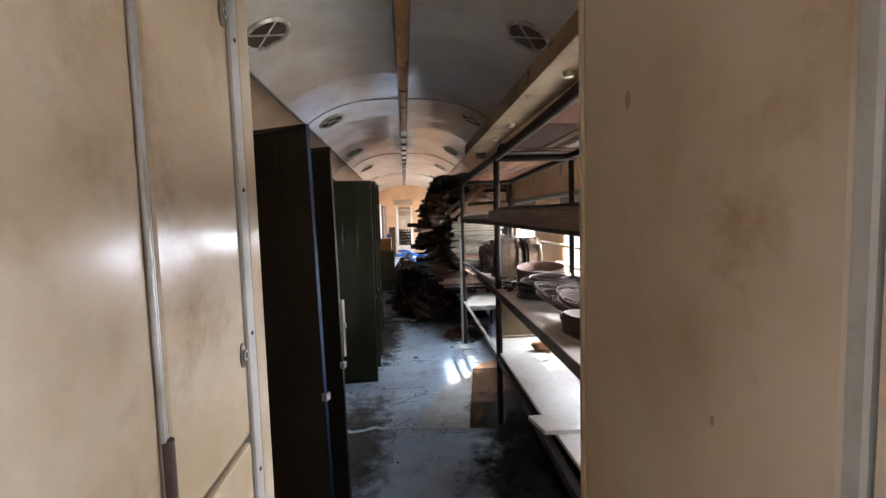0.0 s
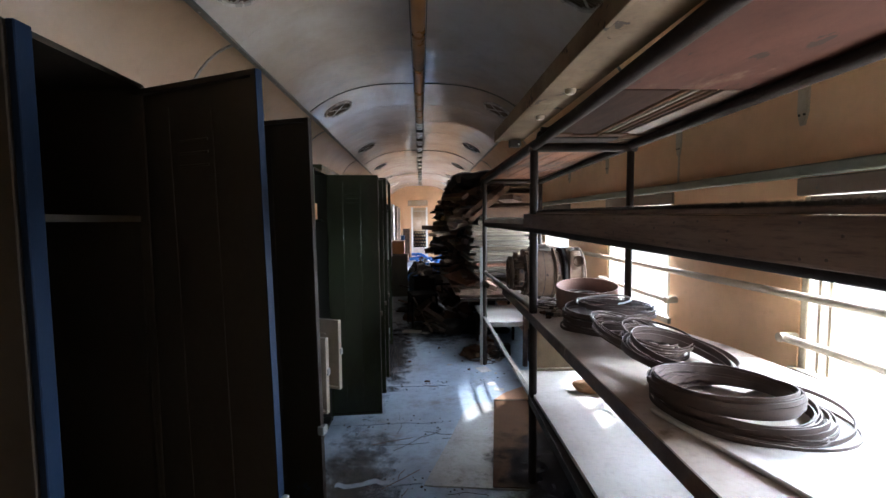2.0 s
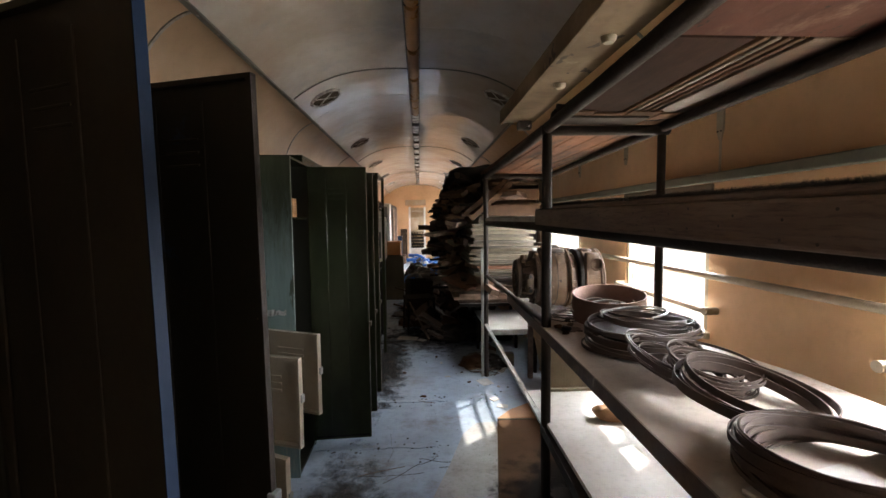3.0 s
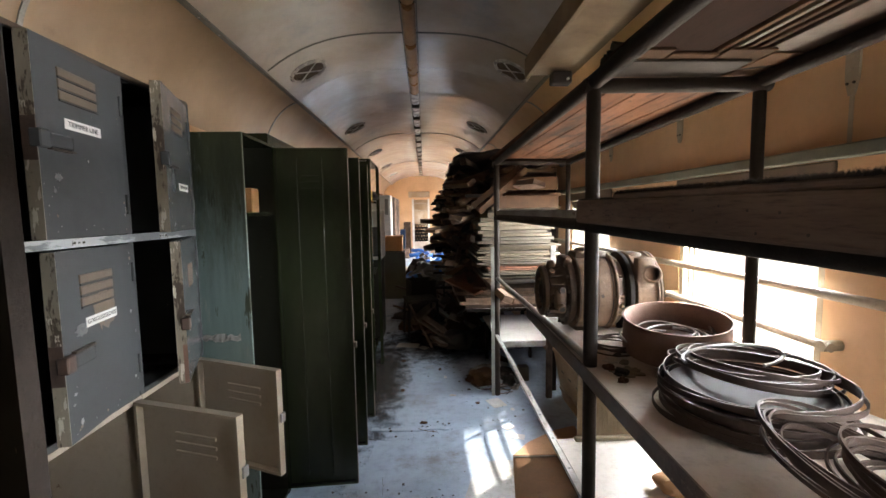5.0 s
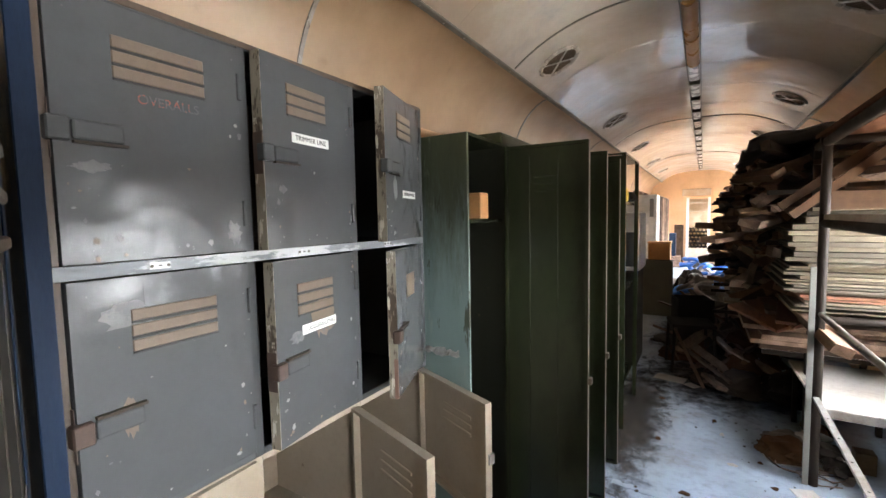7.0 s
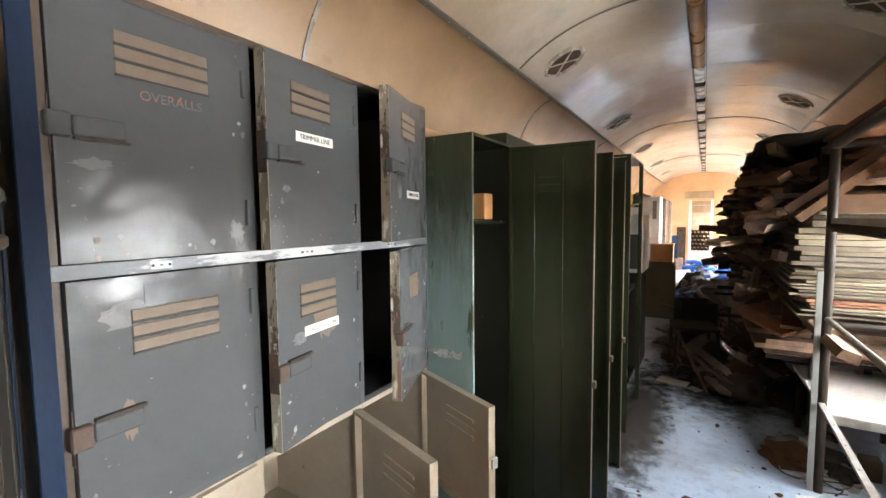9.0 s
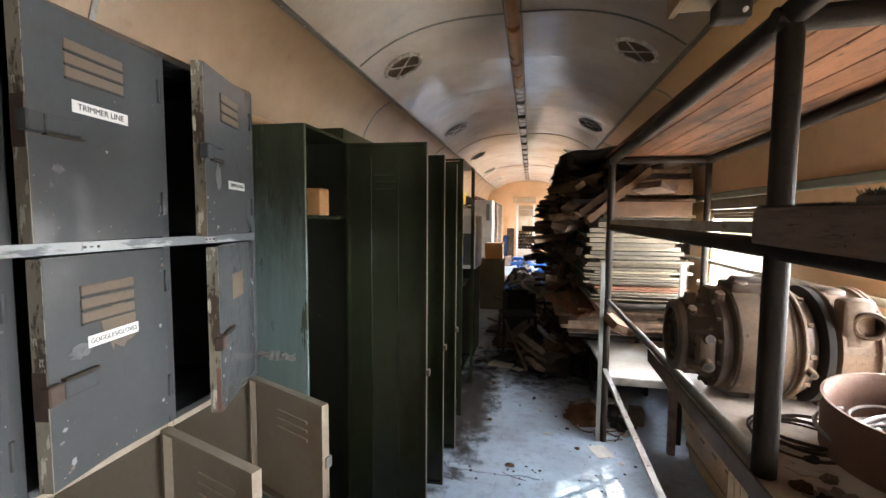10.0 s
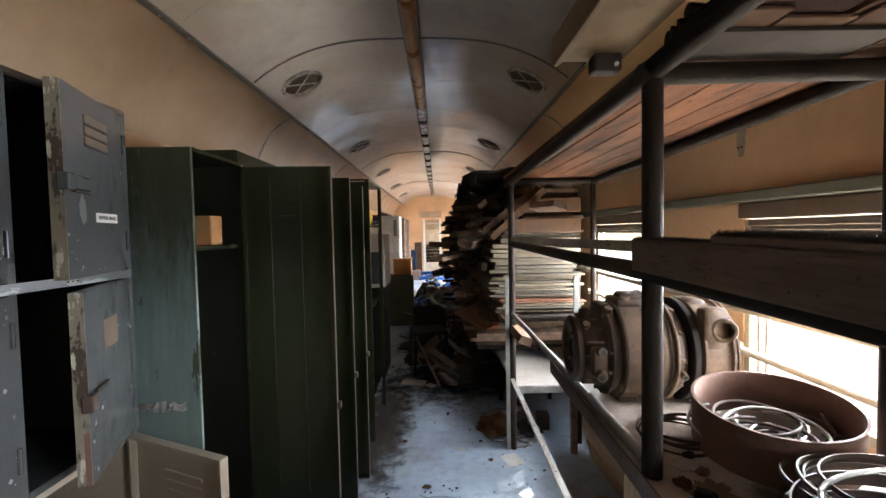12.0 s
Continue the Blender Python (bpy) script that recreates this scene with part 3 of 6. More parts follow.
part("jamb", bx(DX1 - 0.02, DX1 + 0.05, Y1 - 0.03, Y1 + 0.0, 0, DZ + 0.03), LABEL, fd)
part("lintel", bx(DX0 - 0.16, DX1 + 0.05, Y1 - 0.06, Y1 + 0.0, DZ + 0.08, DZ + 0.28, 0.01), CREAM, fd)
solid("wall_beyond", bx(-HALF, HALF, 18.6, 18.7, 0, 2.75), CREAM, "cream wall beyond the far doorway", "wall", "structure")
solid("wall_rear", bx(-HALF - T, HALF + T, Y0 - 0.08, Y0, 0, 2.75), CREAM, "cream wall closing the entrance lobby", "wall", "structure")

# ---- entrance: the narrow passage where the walk begins ----
JL, JR = -0.292, 0.336
lp = thing("passage_wall_left", "cream enamelled passage partition with a hinged cupboard leaf", "partition", kind="structure")
part("panel", bx(JL - 0.05, JL, -0.1, 0.464, 0, 2.3), CREAM, lp)
part("leaf", bx(JL - 0.04, JL + 0.003, 0.482, 0.7245, 1.078, 2.3, 0.006), CREAM, lp, "cream leaf with a keyhole lock")
part("leaf", bx(JL - 0.04, JL + 0.003, 0.482, 0.7245, 0.05, 1.066, 0.006), CREAM, lp, "lower cream leaf")
bm = bmesh.new()
tube(bm, (JL + 0.002, 0.469, 0.3), (JL + 0.002, 0.469, 2.3), 0.004, 12)
tube(bm, (JL + 0.001, 0.477, 0.3), (JL + 0.001, 0.477, 2.3), 0.003, 12)
part("hinge_rod", bm, STEEL, lp, "bright vertical hinge rod", True)
bm = bmesh.new()
tube(bm, (JL + 0.004, 0.473, 1.13), (JL + 0.004, 0.473, 1.20), 0.008, 12)
part("hinge", bm, RUST, lp, "rusty hinge knuckle", True)
part("cover_strip", bx(JL - 0.05, JL + 0.006, 0.729, 0.767, 0, 2.3, 0.003), GREYSTRIP, lp, "grey screwed metal strip")
part("jamb", bx(JL - 0.06, JL + 0.004, 0.770, 0.825, 0, 2.3, 0.004), CREAM, lp)
for z in (1.223, 1.775):
    bm = bmesh.new()
    lathe(bm, [(0.0001, 0), (0.0135, 0), (0.0145, 0.002), (0.011, 0.004), (0.0001, 0.004)], 24, pose(JL + 0.003, 0.7065, z, 0, 90, 0) @ Matrix.Diagonal((1.5, 0.75, 1, 1)))
    plate = part("lock_plate", bm, LOUVRE, lp, "oval brown keyhole plate", True)
    bm = bmesh.new()
    lathe(bm, [(0.0055, 0.003), (0.009, 0.003), (0.009, 0.0075), (0.0055, 0.0075)], 20, pose(JL + 0.003, 0.7065, z, 0, 90, 0), closed=True)
    part("ring", bm, STEEL, plate, "bright steel ring", True)
    bm = bmesh.new()
    lathe(bm, [(0.0001, 0.004), (0.0054, 0.004), (0.0054, 0.0052), (0.0001, 0.0052)], 14, pose(JL + 0.003, 0.7065, z, 0, 90, 0))
    part("keyhole", bm, INK, plate, "dark keyhole")
for z in (1.0, 1.25, 1.5, 1.75, 2.0):
    bm = bmesh.new()
    tube(bm, (JL + 0.004, 0.749, z), (JL + 0.0078, 0.749, z), 0.0036, 10)
    part("screw", bm, DARKIN, lp)
rp = thing("passage_wall_right", "tan enamelled passage partition with scuffs and dents", "partition", kind="structure")
part("panel", bx(JR, JR + 0.05, 0.284, 0.78, 0, 2.3, 0.004), TANPANEL, rp)
part("edge_bead", bx(JR - 0.004, JR + 0.056, 0.782, 0.802, 0, 2.3, 0.004), TANPANEL, rp)
part("cover_strip", bx(JR - 0.005, JR + 0.05, 0.262, 0.281, 0, 2.3, 0.003), GREYSTRIP, rp, "grey metal door strip")
part("panel", bx(JR, JR + 0.05, -0.1, 0.2585, 0, 2.3), TANPANEL, rp)
for y, z, r in ((0.622, 1.615, 0.010), (0.43, 1.20, 0.004)):
    bm = bmesh.new()
    lathe(bm, [(0.0001, 0), (r, 0), (r * 0.8, 0.0008), (0.0001, 0.001)], 16, pose(JR - 0.0002, y, z, 0, -90, 0) @ Matrix.Diagonal((1.6, 0.8, 1, 1)))
    part("stain", bm, STAIN, rp, "brown dent in the enamel")
bm = bmesh.new()
box(bm, -HALF, JL - 0.062, 0.77, 0.81, 0, 2.44)
box(bm, JR + 0.058, HALF, 0.74, 0.78, 0, 2.44)
solid("wall_cross", bm, CREAM, "cream cross partitions beside the passage", "wall", "structure")
solid("passage_ceiling", bx(JL - 0.06, JR + 0.06, -0.1, 0.80, 2.302, 2.33), CREAM, "cream lowered ceiling over the passage", "ceiling", "structure")

# ---- windows of the right wall ----
for i, (y0, y1) in enumerate(WINDOWS):
    w = thing("window_%d" % (i + 1), "cream wooden window frame with bright daylight outside", "window", kind="structure")
    for a, b in ((y0, y0 + 0.03), (y1 - 0.03, y1)):
        part("frame_post", bx(HALF + 0.003, HALF + 0.028, a, b, SILL + 0.013, HEAD - 0.051, 0.004), FRAME, w)
    part("sill", bx(HALF - 0.02, HALF + 0.034, y0 - 0.02, y1 + 0.02, SILL - 0.02, SILL + 0.012, 0.005), FRAME, w)
    part("head", bx(HALF - 0.012, HALF + 0.028, y0 - 0.02, y1 + 0.02, HEAD - 0.05, HEAD + 0.01, 0.005), LOUVRE, w)
    for k in range(3):
        part("head_slat", bx(HALF - 0.008 + 0.009 * k, HALF + 0.002 + 0.009 * k, y0 + 0.03, y1 - 0.03, HEAD - 0.078 - 0.016 * k, HEAD - 0.053 - 0.016 * k, 0.003), LOUVRE, w)
    for q in (0.060, 0.098):
        part("mullion", bx(HALF + 0.010, HALF + 0.024, y1 - 0.012 - q, y1 - q, SILL + 0.013, HEAD - 0.11), FRAME, w)
    if i < 4:
        bm = bmesh.new()
        tube(bm, (HALF - 0.045, y0 - 0.08, 1.032), (HALF - 0.045, y1 + 0.02, 1.032), 0.014, 12)
        part("guard_bar", bm, FRAME, w, "cream tubular guard bar", True)
        for yy in (y0 - 0.06, y1 + 0.01):
            bm = bmesh.new()
            tube(bm, (HALF - 0.06, yy, 1.032), (HALF + 0.0, yy, 1.032), 0.017, 10)
            part("bracket", bm, FRAME, w, "", True)
bm = bmesh.new()
tube(bm, (HALF - 0.045, 0.95, 1.188), (HALF - 0.045, 7.0, 1.188), 0.015, 12)
solid("guard_rail", bm, FRAME, "cream tubular rail running along the window wall", "rail", "structure", smooth=True)
solid("ledge", bx(HALF - 0.035, HALF, 0.82, Y1, 1.587, 1.628, 0.006), LEDGE, "grey-green ledge moulding above the windows", "trim", "structure")
for y in (1.22, 2.00, 2.707, 3.54, 4.30):
    b = thing("wall_bracket", "small cream metal bracket screwed to the wall", "bracket", "wall brackets")
    bm = bmesh.new()
    out = [(-0.022, 1.95), (0.022, 1.95), (0.020, 1.81), (0.008, 1.765), (-0.008, 1.765), (-0.020, 1.81)]
    back = [bm.verts.new((HALF - 0.0005, y + a, c)) for a, c in out]
    front = [bm.verts.new((HALF - 0.008, y + a, c)) for a, c in out]
    bm.faces.new(front)
    for i in range(6):
        bm.faces.new((back[i], back[(i + 1) % 6], front[(i + 1) % 6], front[i]))
    part("plate", bm, FRAME, b)
    for dy in (-0.01, 0.01):
        bm = bmesh.new()
        tube(bm, (HALF - 0.012, y + dy, 1.80), (HALF - 0.007, y + dy, 1.80), 0.004, 6)
        part("screw", bm, DARKIN, b)

solid("wall_seam", bx(HALF - 0.004, HALF - 0.0005, 2.700, 2.714, 1.629, 1.79, 0.001), FRAME, "narrow cream cover strip on the wall", "trim", "structure")
hc = thing("heater_casing", "long low brown casing with slots along the wall foot", "casing", kind="structure")
def casing_x(z):
    """The casing front leans out towards its top."""
    return 1.125 - 0.19 * z


bm = bmesh.new()
ring = [(casing_x(0.0), 0.0), (casing_x(0.49), 0.49), (casing_x(0.49) + 0.012, 0.49), (casing_x(0.0) + 0.012, 0.0)]
ends = [[bm.verts.new((x, y, z)) for x, z in ring] for y in (0.85, 4.66)]
for k in range(4):
    bm.faces.new((ends[0][k], ends[0][(k + 1) % 4], ends[1][(k + 1) % 4], ends[1][k]))
bm.faces.new(ends[0])
bm.faces.new(list(reversed(ends[1])))
part("front", bm, CASING, hc)
part("top", bx(casing_x(0.49) - 0.004, 1.16, 3.2, 4.66, 0.4915, 0.503, 0.003), CASING, hc)
part("end", bx(1.00, 1.045, 4.664, 4.70, 0.0, 0.56, 0.006), BEAM, hc, "dark wooden end post")
for z, t in ((0.10, 0.012), (0.40, 0.010)):
    bm = bmesh.new()
    sweep(bm, [(casing_x(z) - 0.006, 0.86, z), (casing_x(z) - 0.006, 4.65, z)], 0, flat=(0.005, t))
    part("rail", bm, CASING, hc)
for k in range(17):
    y = 2.0 + k * 0.155
    bm = bmesh.new()
    sweep(bm, [(casing_x(0.27) - 0.002, y, 0.27), (casing_x(0.27) - 0.002, y + 0.055, 0.27)], 0, flat=(0.0015, 0.006))
    part("slot", bm, PALEPLANK, hc, "pale slot")

# ---- left side: lockers ----


def tall_locker(name, x0, x1, y0, y1, h, angle, mtl, label, inside=DARKIN, door_mtl=None, base=0.02, edge=None, shelf=True, side_mtl=None, leaf_w=None, sag=0.0):
    lk = thing(name, label, "locker", "tall lockers")
    t = 0.012
    part("side", bx(x0, x1, y0, y0 + t, 0, h, 0.002), side_mtl or mtl, lk)
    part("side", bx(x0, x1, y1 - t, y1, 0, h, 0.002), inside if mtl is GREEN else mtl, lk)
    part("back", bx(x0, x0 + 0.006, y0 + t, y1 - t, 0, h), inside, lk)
    part("top", bx(x0, x1, y0 + t, y1 - t, h - t, h), mtl, lk)
    part("plinth", bx(x0 + 0.01, x1 - 0.006, y0 + t, y1 - t, 0.0, base), mtl, lk)
    part("bottom", bx(x0 + 0.006, x1, y0 + t, y1 - t, base, base + 0.01), inside, lk)
    if shelf:
        part("shelf", bx(x0 + 0.006, x1 - 0.02, y0 + t, y1 - t, h - 0.34, h - 0.325), mtl, lk)
    # thin added sheet that carries the inside colour on the near side
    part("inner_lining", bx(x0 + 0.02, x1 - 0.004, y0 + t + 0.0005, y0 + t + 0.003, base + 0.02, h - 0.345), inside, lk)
    d = new("door")
    d.parent = lk
    d.matrix_basis = pose(x1, y1 - 0.004, base + 0.02, 0, 0, angle) @ Matrix.Rotation(radians(-sag), 4, 'X')
    w, dh = leaf_w or y1 - y0 - 0.014, h - base - 0.035
    bm = bmesh.new()
    tray(bm, w, dh, 0.017 if edge else 0.026, 0.003, 0.014)
    for a in (-w * 0.64, -w * 0.30):
        for sgn, xx in ((1, 0.0), (-1, -0.0032)):
            rb = bmesh.new()
            sweep(rb, [(xx, a, 0.05), (xx, a, dh - 0.05)], 0.002, 8)
            part("fold", rb, door_mtl or mtl, d, smooth=True)
    me = bpy.data.meshes.new("leaf")
    bmesh.ops.recalc_face_normals(bm, faces=bm.faces[:])
    bm.to_mesh(me)
    bm.free()
    me.materials.append(door_mtl or mtl)
    leaf = new("leaf", me)
    leaf.parent = d
    if edge:
        part("edge", bx(-0.018, 0.001, -w - 0.003, -w - 0.0003, 0, dh), edge, d, "painted door edge")
    else:
        part("edge", bx(-0.027, 0.001, -w - 0.002, -w - 0.0003, 0, dh), WORNEDGE, d, "worn rusty door edge")
    bm = bmesh.new()
    box(bm, -0.024, 0.004, -w - 0.016, -w + 0.006, dh * 0.42, dh * 0.42 + 0.028, 0.002)
    part("latch", bm, ALU if edge else WORNEDGE, d, "steel hasp")
    for i in range(3):
        part("louvre", bx(-0.005, 0.002, -w * 0.60, -w * 0.36, dh - 0.138 - i * 0.03, dh - 0.132 - i * 0.03, 0.001), mtl, d)
    return lk


tall_locker("tall_locker", -1.30, -0.68, 1.345, 1.717, 1.796, 68, DARKIN, "dark steel locker with its door standing open", door_mtl=DARKIN, edge=BLUEEDGE, leaf_w=0.40, sag=1.3)
olive = tall_locker("tall_locker", -1.30, -0.68, 1.722, 2.052, 1.78, 74, DARKIN, "dark steel locker with an open louvred door", door_mtl=OLIVE, edge=PIPE, leaf_w=0.388, sag=0.8)
od = [o for o in olive.children if o.name.startswith("door")][0]
part("border", bx(0.0006, 0.0026, -0.060, -0.004, 0.02, 1.70, 0.0008), BLUEEDGE, od, "worn blue painted border")
part("panel", bx(0.0006, 0.0020, -0.30, -0.066, 0.05, 1.10, 0.0006), LOUVRE, od, "ochre-brown worn lower panel")
for k in range(3):
    bm = bmesh.new()
    box(bm, 0.0, 0.009, -0.26, -0.075, 1.40 + 0.055 * k, 1.418 + 0.055 * k, 0.004)
    part("louvre", bm, LOUVRE, od)
solid("door_stile", bx(-0.674, -0.668, 2.063, 2.090, 0.0, 1.785, 0.001), BLUEEDGE, "worn blue steel stile beside the grey locker", "stile", "structure")

solid("door_stile", bx(-0.679, -0.664, 1.35, 1.385, 0.0, 1.796, 0.002), BLUEEDGE, "worn blue steel stile at the locker front", "stile", "structure")
# grey six-door locker on a cream one
GX, GY = -0.848, [2.14, 2.52, 2.893, 3.272]
gl = thing("grey_locker", "grey enamelled six-door steel locker with labels, doors ajar", "locker")
x0 = -1.28
for i, yy in enumerate(GY):
    part("upright", bx(x0, GX, yy - 0.012, yy + 0.012, 0.872, 1.895, 0.002), GREY, gl)
for a, b in ((0.872, 0.892), (1.372, 1.397), (1.88, 1.90)):
    for y0, y1 in zip(GY, GY[1:]):
        part("rail", bx(x0, GX, y0 + 0.012, y1 - 0.012, a, b, 0.002), GREY, gl)
part("back", bx(x0 - 0.006, x0, GY[0], GY[-1], 0.872, 1.895), DARKIN, gl)
part("edge_strip", bx(GX + 0.0005, GX + 0.004, GY[0] - 0.013, GY[0] + 0.011, 0.872, 1.371, 0.001), WORNEDGE, gl, "worn brown front edge")
part("edge_strip", bx(GX + 0.0005, GX + 0.004, GY[0] - 0.013, GY[0] + 0.011, 1.3985, 1.895, 0.001), WORNEDGE, gl, "worn brown front edge")
part("top_edge", bx(GX + 0.0005, GX + 0.003, GY[0] + 0.013, GY[-1], 1.884, 1.8985, 0.001), WORNEDGE, gl, "rust-streaked top edge")
part("fascia", bx(GX + 0.001, GX + 0.005, GY[0], GY[-1], 1.372, 1.397), FASCIA, gl, "bare scuffed steel strip")
for yy in (2.31, 2.68, 3.05):
    part("riveted_plate", bx(GX + 0.0055, GX + 0.0075, yy - 0.02, yy + 0.02, 1.378, 1.391), ALU, gl, "small riveted plate")
    for dy in (-0.0155, 0.0155):
        bm = bmesh.new()
        tube(bm, (GX + 0.0075, yy + dy, 1.3845), (GX + 0.0092, yy + dy, 1.3845), 0.0034, 10)
        part("rivet", bm, DARKIN, gl, "dark rivet")
    part("stamped_mark", bx(GX + 0.0076, GX + 0.0080, yy - 0.004, yy + 0.004, 1.3825, 1.3868), INK, gl)
WORDS = {(1, 1): "TRIMMER LINE", (1, 0): "GOGGLES/GLOVES", (2, 1): "TRIMMER SPARES"}


def lettering(name, text, size, mtl, parent, m):
    cu = bpy.data.curves.new(name, 'FONT')
    cu.body, cu.size, cu.align_x, cu.align_y, cu.extrude = text, size, 'CENTER', 'CENTER', 0.0003
    tmp = bpy.data.objects.new(name, cu)
    scene.collection.objects.link(tmp)
    dg = bpy.context.evaluated_depsgraph_get()
    me = bpy.data.meshes.new_from_object(tmp.evaluated_get(dg))
    bpy.data.objects.remove(tmp)
    me.materials.clear()
    me.materials.append(mtl)
    ob = new(name, me)
    ob.parent = parent
    ob.matrix_basis = m
    return ob


for c in range(3):
    for r in range(2):
        y0, y1 = GY[c] + 0.014, GY[c + 1] - 0.014
        z0, z1 = (0.895, 1.369) if r == 0 else (1.40, 1.877)
        w, h = y1 - y0, z1 - z0
        ang = ((1.5, 0.5), (9, 7), (21, 17))[c][r]
        d = new("door")
        d.parent = gl
        d.matrix_basis = pose(GX + 0.006, y1, z0, 0, 0, ang)
        bm = bmesh.new()
        tray(bm, w, h, 0.028)
        part("panel", bm, GREY, d)
        if c:
            part("edge", bx(-0.030, 0.0, -w - 0.0025, -w - 0.0005, 0, h), EDGE, d, "cream edge with chipped paint")
        la, lb = ((0.73, 0.24), (0.77, 0.34), (0.70, 0.32))[c]
        for i in range(3):
            zz = h - 0.075 - i * 0.028 if r else h - 0.083 - i * 0.030
            if (c, r) == (2, 0):
                continue
            bm = bmesh.new()
            box(bm, -0.002, 0.0035, -w * la, -w * lb, zz - 0.003, zz + 0.019, 0.0015)
            part("louvre", bm, LOUVRE, d, "brown worn louvre")
            part("slot", bx(0.0004, 0.0044, -w * la, -w * lb, zz - 0.0075, zz - 0.0035), INK, d)
        if (c, r) == (2, 0):
            part("sticker", bx(0.0004, 0.0012, -w * 0.66, -w * 0.36, h - 0.17, h - 0.09), LOUVRE, d, "torn brown paper patch")
        zz = 0.215 if r else 0.18
        bm = bmesh.new()
        box(bm, -0.012, 0.014, -w - 0.012, -w + 0.022, zz, zz + 0.042, 0.003)
        part("handle", bm, GREY if r else RUST, d, "small steel catch")
        bm = bmesh.new()
        box(bm, 0.0005, 0.012, -w + 0.024, -w + 0.105, zz + 0.004, zz + 0.040, 0.005)
        part("finger_plate", bm, GREY, d, "raised finger plate")
        part("slot", bx(0.0008, 0.0118, -w + 0.026, -w + 0.11, *((zz - 0.002, zz + 0.003) if r else (zz + 0.041, zz + 0.047))), DARKIN, d)
        if c != 2:
            ov = bmesh.new()
            box(ov, -0.0295, 0.0, -w - 0.0045, -w - 0.003, zz - 0.03, zz + 0.07)
            part("edge_wear", ov, RUST, d, "rust around the catch")
        if (c, r) == (2, 0):
            part("edge_wear", bx(-0.012, 0.0006, -w - 0.0045, -w - 0.003, 0.0, 0.13), RUSTDRUM, d, "orange rust on the door edge")
        for zz in (0.06, h - 0.12):
            bm = bmesh.new()
            tube(bm, (0.003, -0.002, zz), (0.003, -0.002, zz + 0.06), 0.005, 8)
            part("hinge", bm, GREY, d)
        if (c, r) == (0, 1):
            lettering("lettering", "OVERALLS", 0.026, REDINK, d, Matrix.Translation((0.0012, -w * 0.45, h - 0.165)) @ pose(0, 0, 0, 90, 0, 90))
        if (c, r) == (0, 0):
            part("plate", bx(0.0002, 0.001, -w * 0.66, -w * 0.60, h - 0.09, h - 0.02), GREY, d)
        if (c, r) in WORDS:
            t = WORDS[(c, r)]
            lw = 0.145 if c == 1 else 0.135
            ly, lz = (-w * 0.52, 0.287) if r == 1 and c == 1 else ((-w * 0.52, 0.283) if c == 1 else (-w * 0.38, 0.155))
            part("sticker", bx(0.0005, 0.0015, ly - lw / 2, ly + lw / 2, lz - 0.013, lz + 0.013), LABEL, d, "white paper label")
            lettering("lettering", t, lw / len(t) * 1.55, INK, d, Matrix.Translation((0.002, ly, lz)) @ pose(0, 0, 0, 90, 0, 90))

def flake(parent, y, z, ry, rz, mtl, label, seed):
    """A flat ragged patch of flaked or worn paint on a door."""
    g = random.Random(seed)
    bm = bmesh.new()
    n = 22
    ring = [(y + ry * math.cos(2 * math.pi * k / n) * g.uniform(0.55, 1.1), z + rz * math.sin(2 * math.pi * k / n) * g.uniform(0.55, 1.1)) for k in range(n)]
    lo = [bm.verts.new((0.0002, a, c)) for a, c in ring]
    hi = [bm.verts.new((0.0007, a, c)) for a, c in ring]
    bm.faces.new(hi)
    for k in range(n):
        bm.faces.new((lo[k], lo[(k + 1) % n], hi[(k + 1) % n], hi[k]))
    return part("paint_patch", bm, mtl, parent, label)


DOORS = [o for o in gl.children if o.name.startswith("door")]
for q, y, z, ry, rz, mtl, lb in ((0, -0.26, 0.40, 0.06, 0.03, FLAKE, "flaked pale paint"), (0, -0.27, 0.20, 0.022, 0.04, LOUVRE, "worn brown stain"),
                                 (0, -0.20, 0.335, 0.028, 0.012, LOUVRE, "torn brown paper"),
                                 (1, -0.30, 0.175, 0.035, 0.012, FLAKE, "flaked pale paint"), (1, -0.30, 0.04, 0.006, 0.008, LOUVRE, "small brown dent"),
                                 (1, -0.03, 0.045, 0.02, 0.03, FLAKE, "chipped corner"), (2, -0.16, 0.30, 0.055, 0.07, LOUVRE, "worn brown paint"),
                                 (2, -0.27, 0.27, 0.03, 0.02, FLAKE, "flaked pale paint"), (3, -0.29, 0.15, 0.015, 0.012, FLAKE, "flaked pale paint"),
                                 (5, -0.27, 0.17, 0.02, 0.05, FLAKE, "flaked pale paint")):
    flake(DOORS[q], y, z, ry, rz, mtl, lb, int(1000 * abs(y * z)) + q)
# chips along the edges; pale ones low on the free side paint glints
chip_rng = random.Random(77)
for q, d in enumerate(DOORS):
    w, h = GY[q // 2 + 1] - GY[q // 2] - 0.028, 0.475
    for k in range(22):
        if k < 19:
            cy, cz = chip_rng.choice(((-chip_rng.uniform(0.004, 0.03), chip_rng.uniform(0.01, h - 0.02)), (-w + chip_rng.uniform(0.006, 0.05), chip_rng.uniform(0.01, 0.15)), (-chip_rng.uniform(0.01, w - 0.01), chip_rng.uniform(0.006, 0.03))))
        else:
            cy, cz = -chip_rng.uniform(0.03, w - 0.03), chip_rng.uniform(0.03, h - 0.12)
        r = 0.0014 + 0.006 * chip_rng.random() ** 3
        flake(d, cy, cz, r, r * chip_rng.uniform(0.5, 1.6), (CHIPGLINT, FLAKE, CHIPGLINT, LOUVRE)[k % 4], "small chip in the enamel, some standing for glints", 900 + 31 * q + k)
cl = thing("cream_locker", "cream steel locker under the grey one, doors open", "locker")
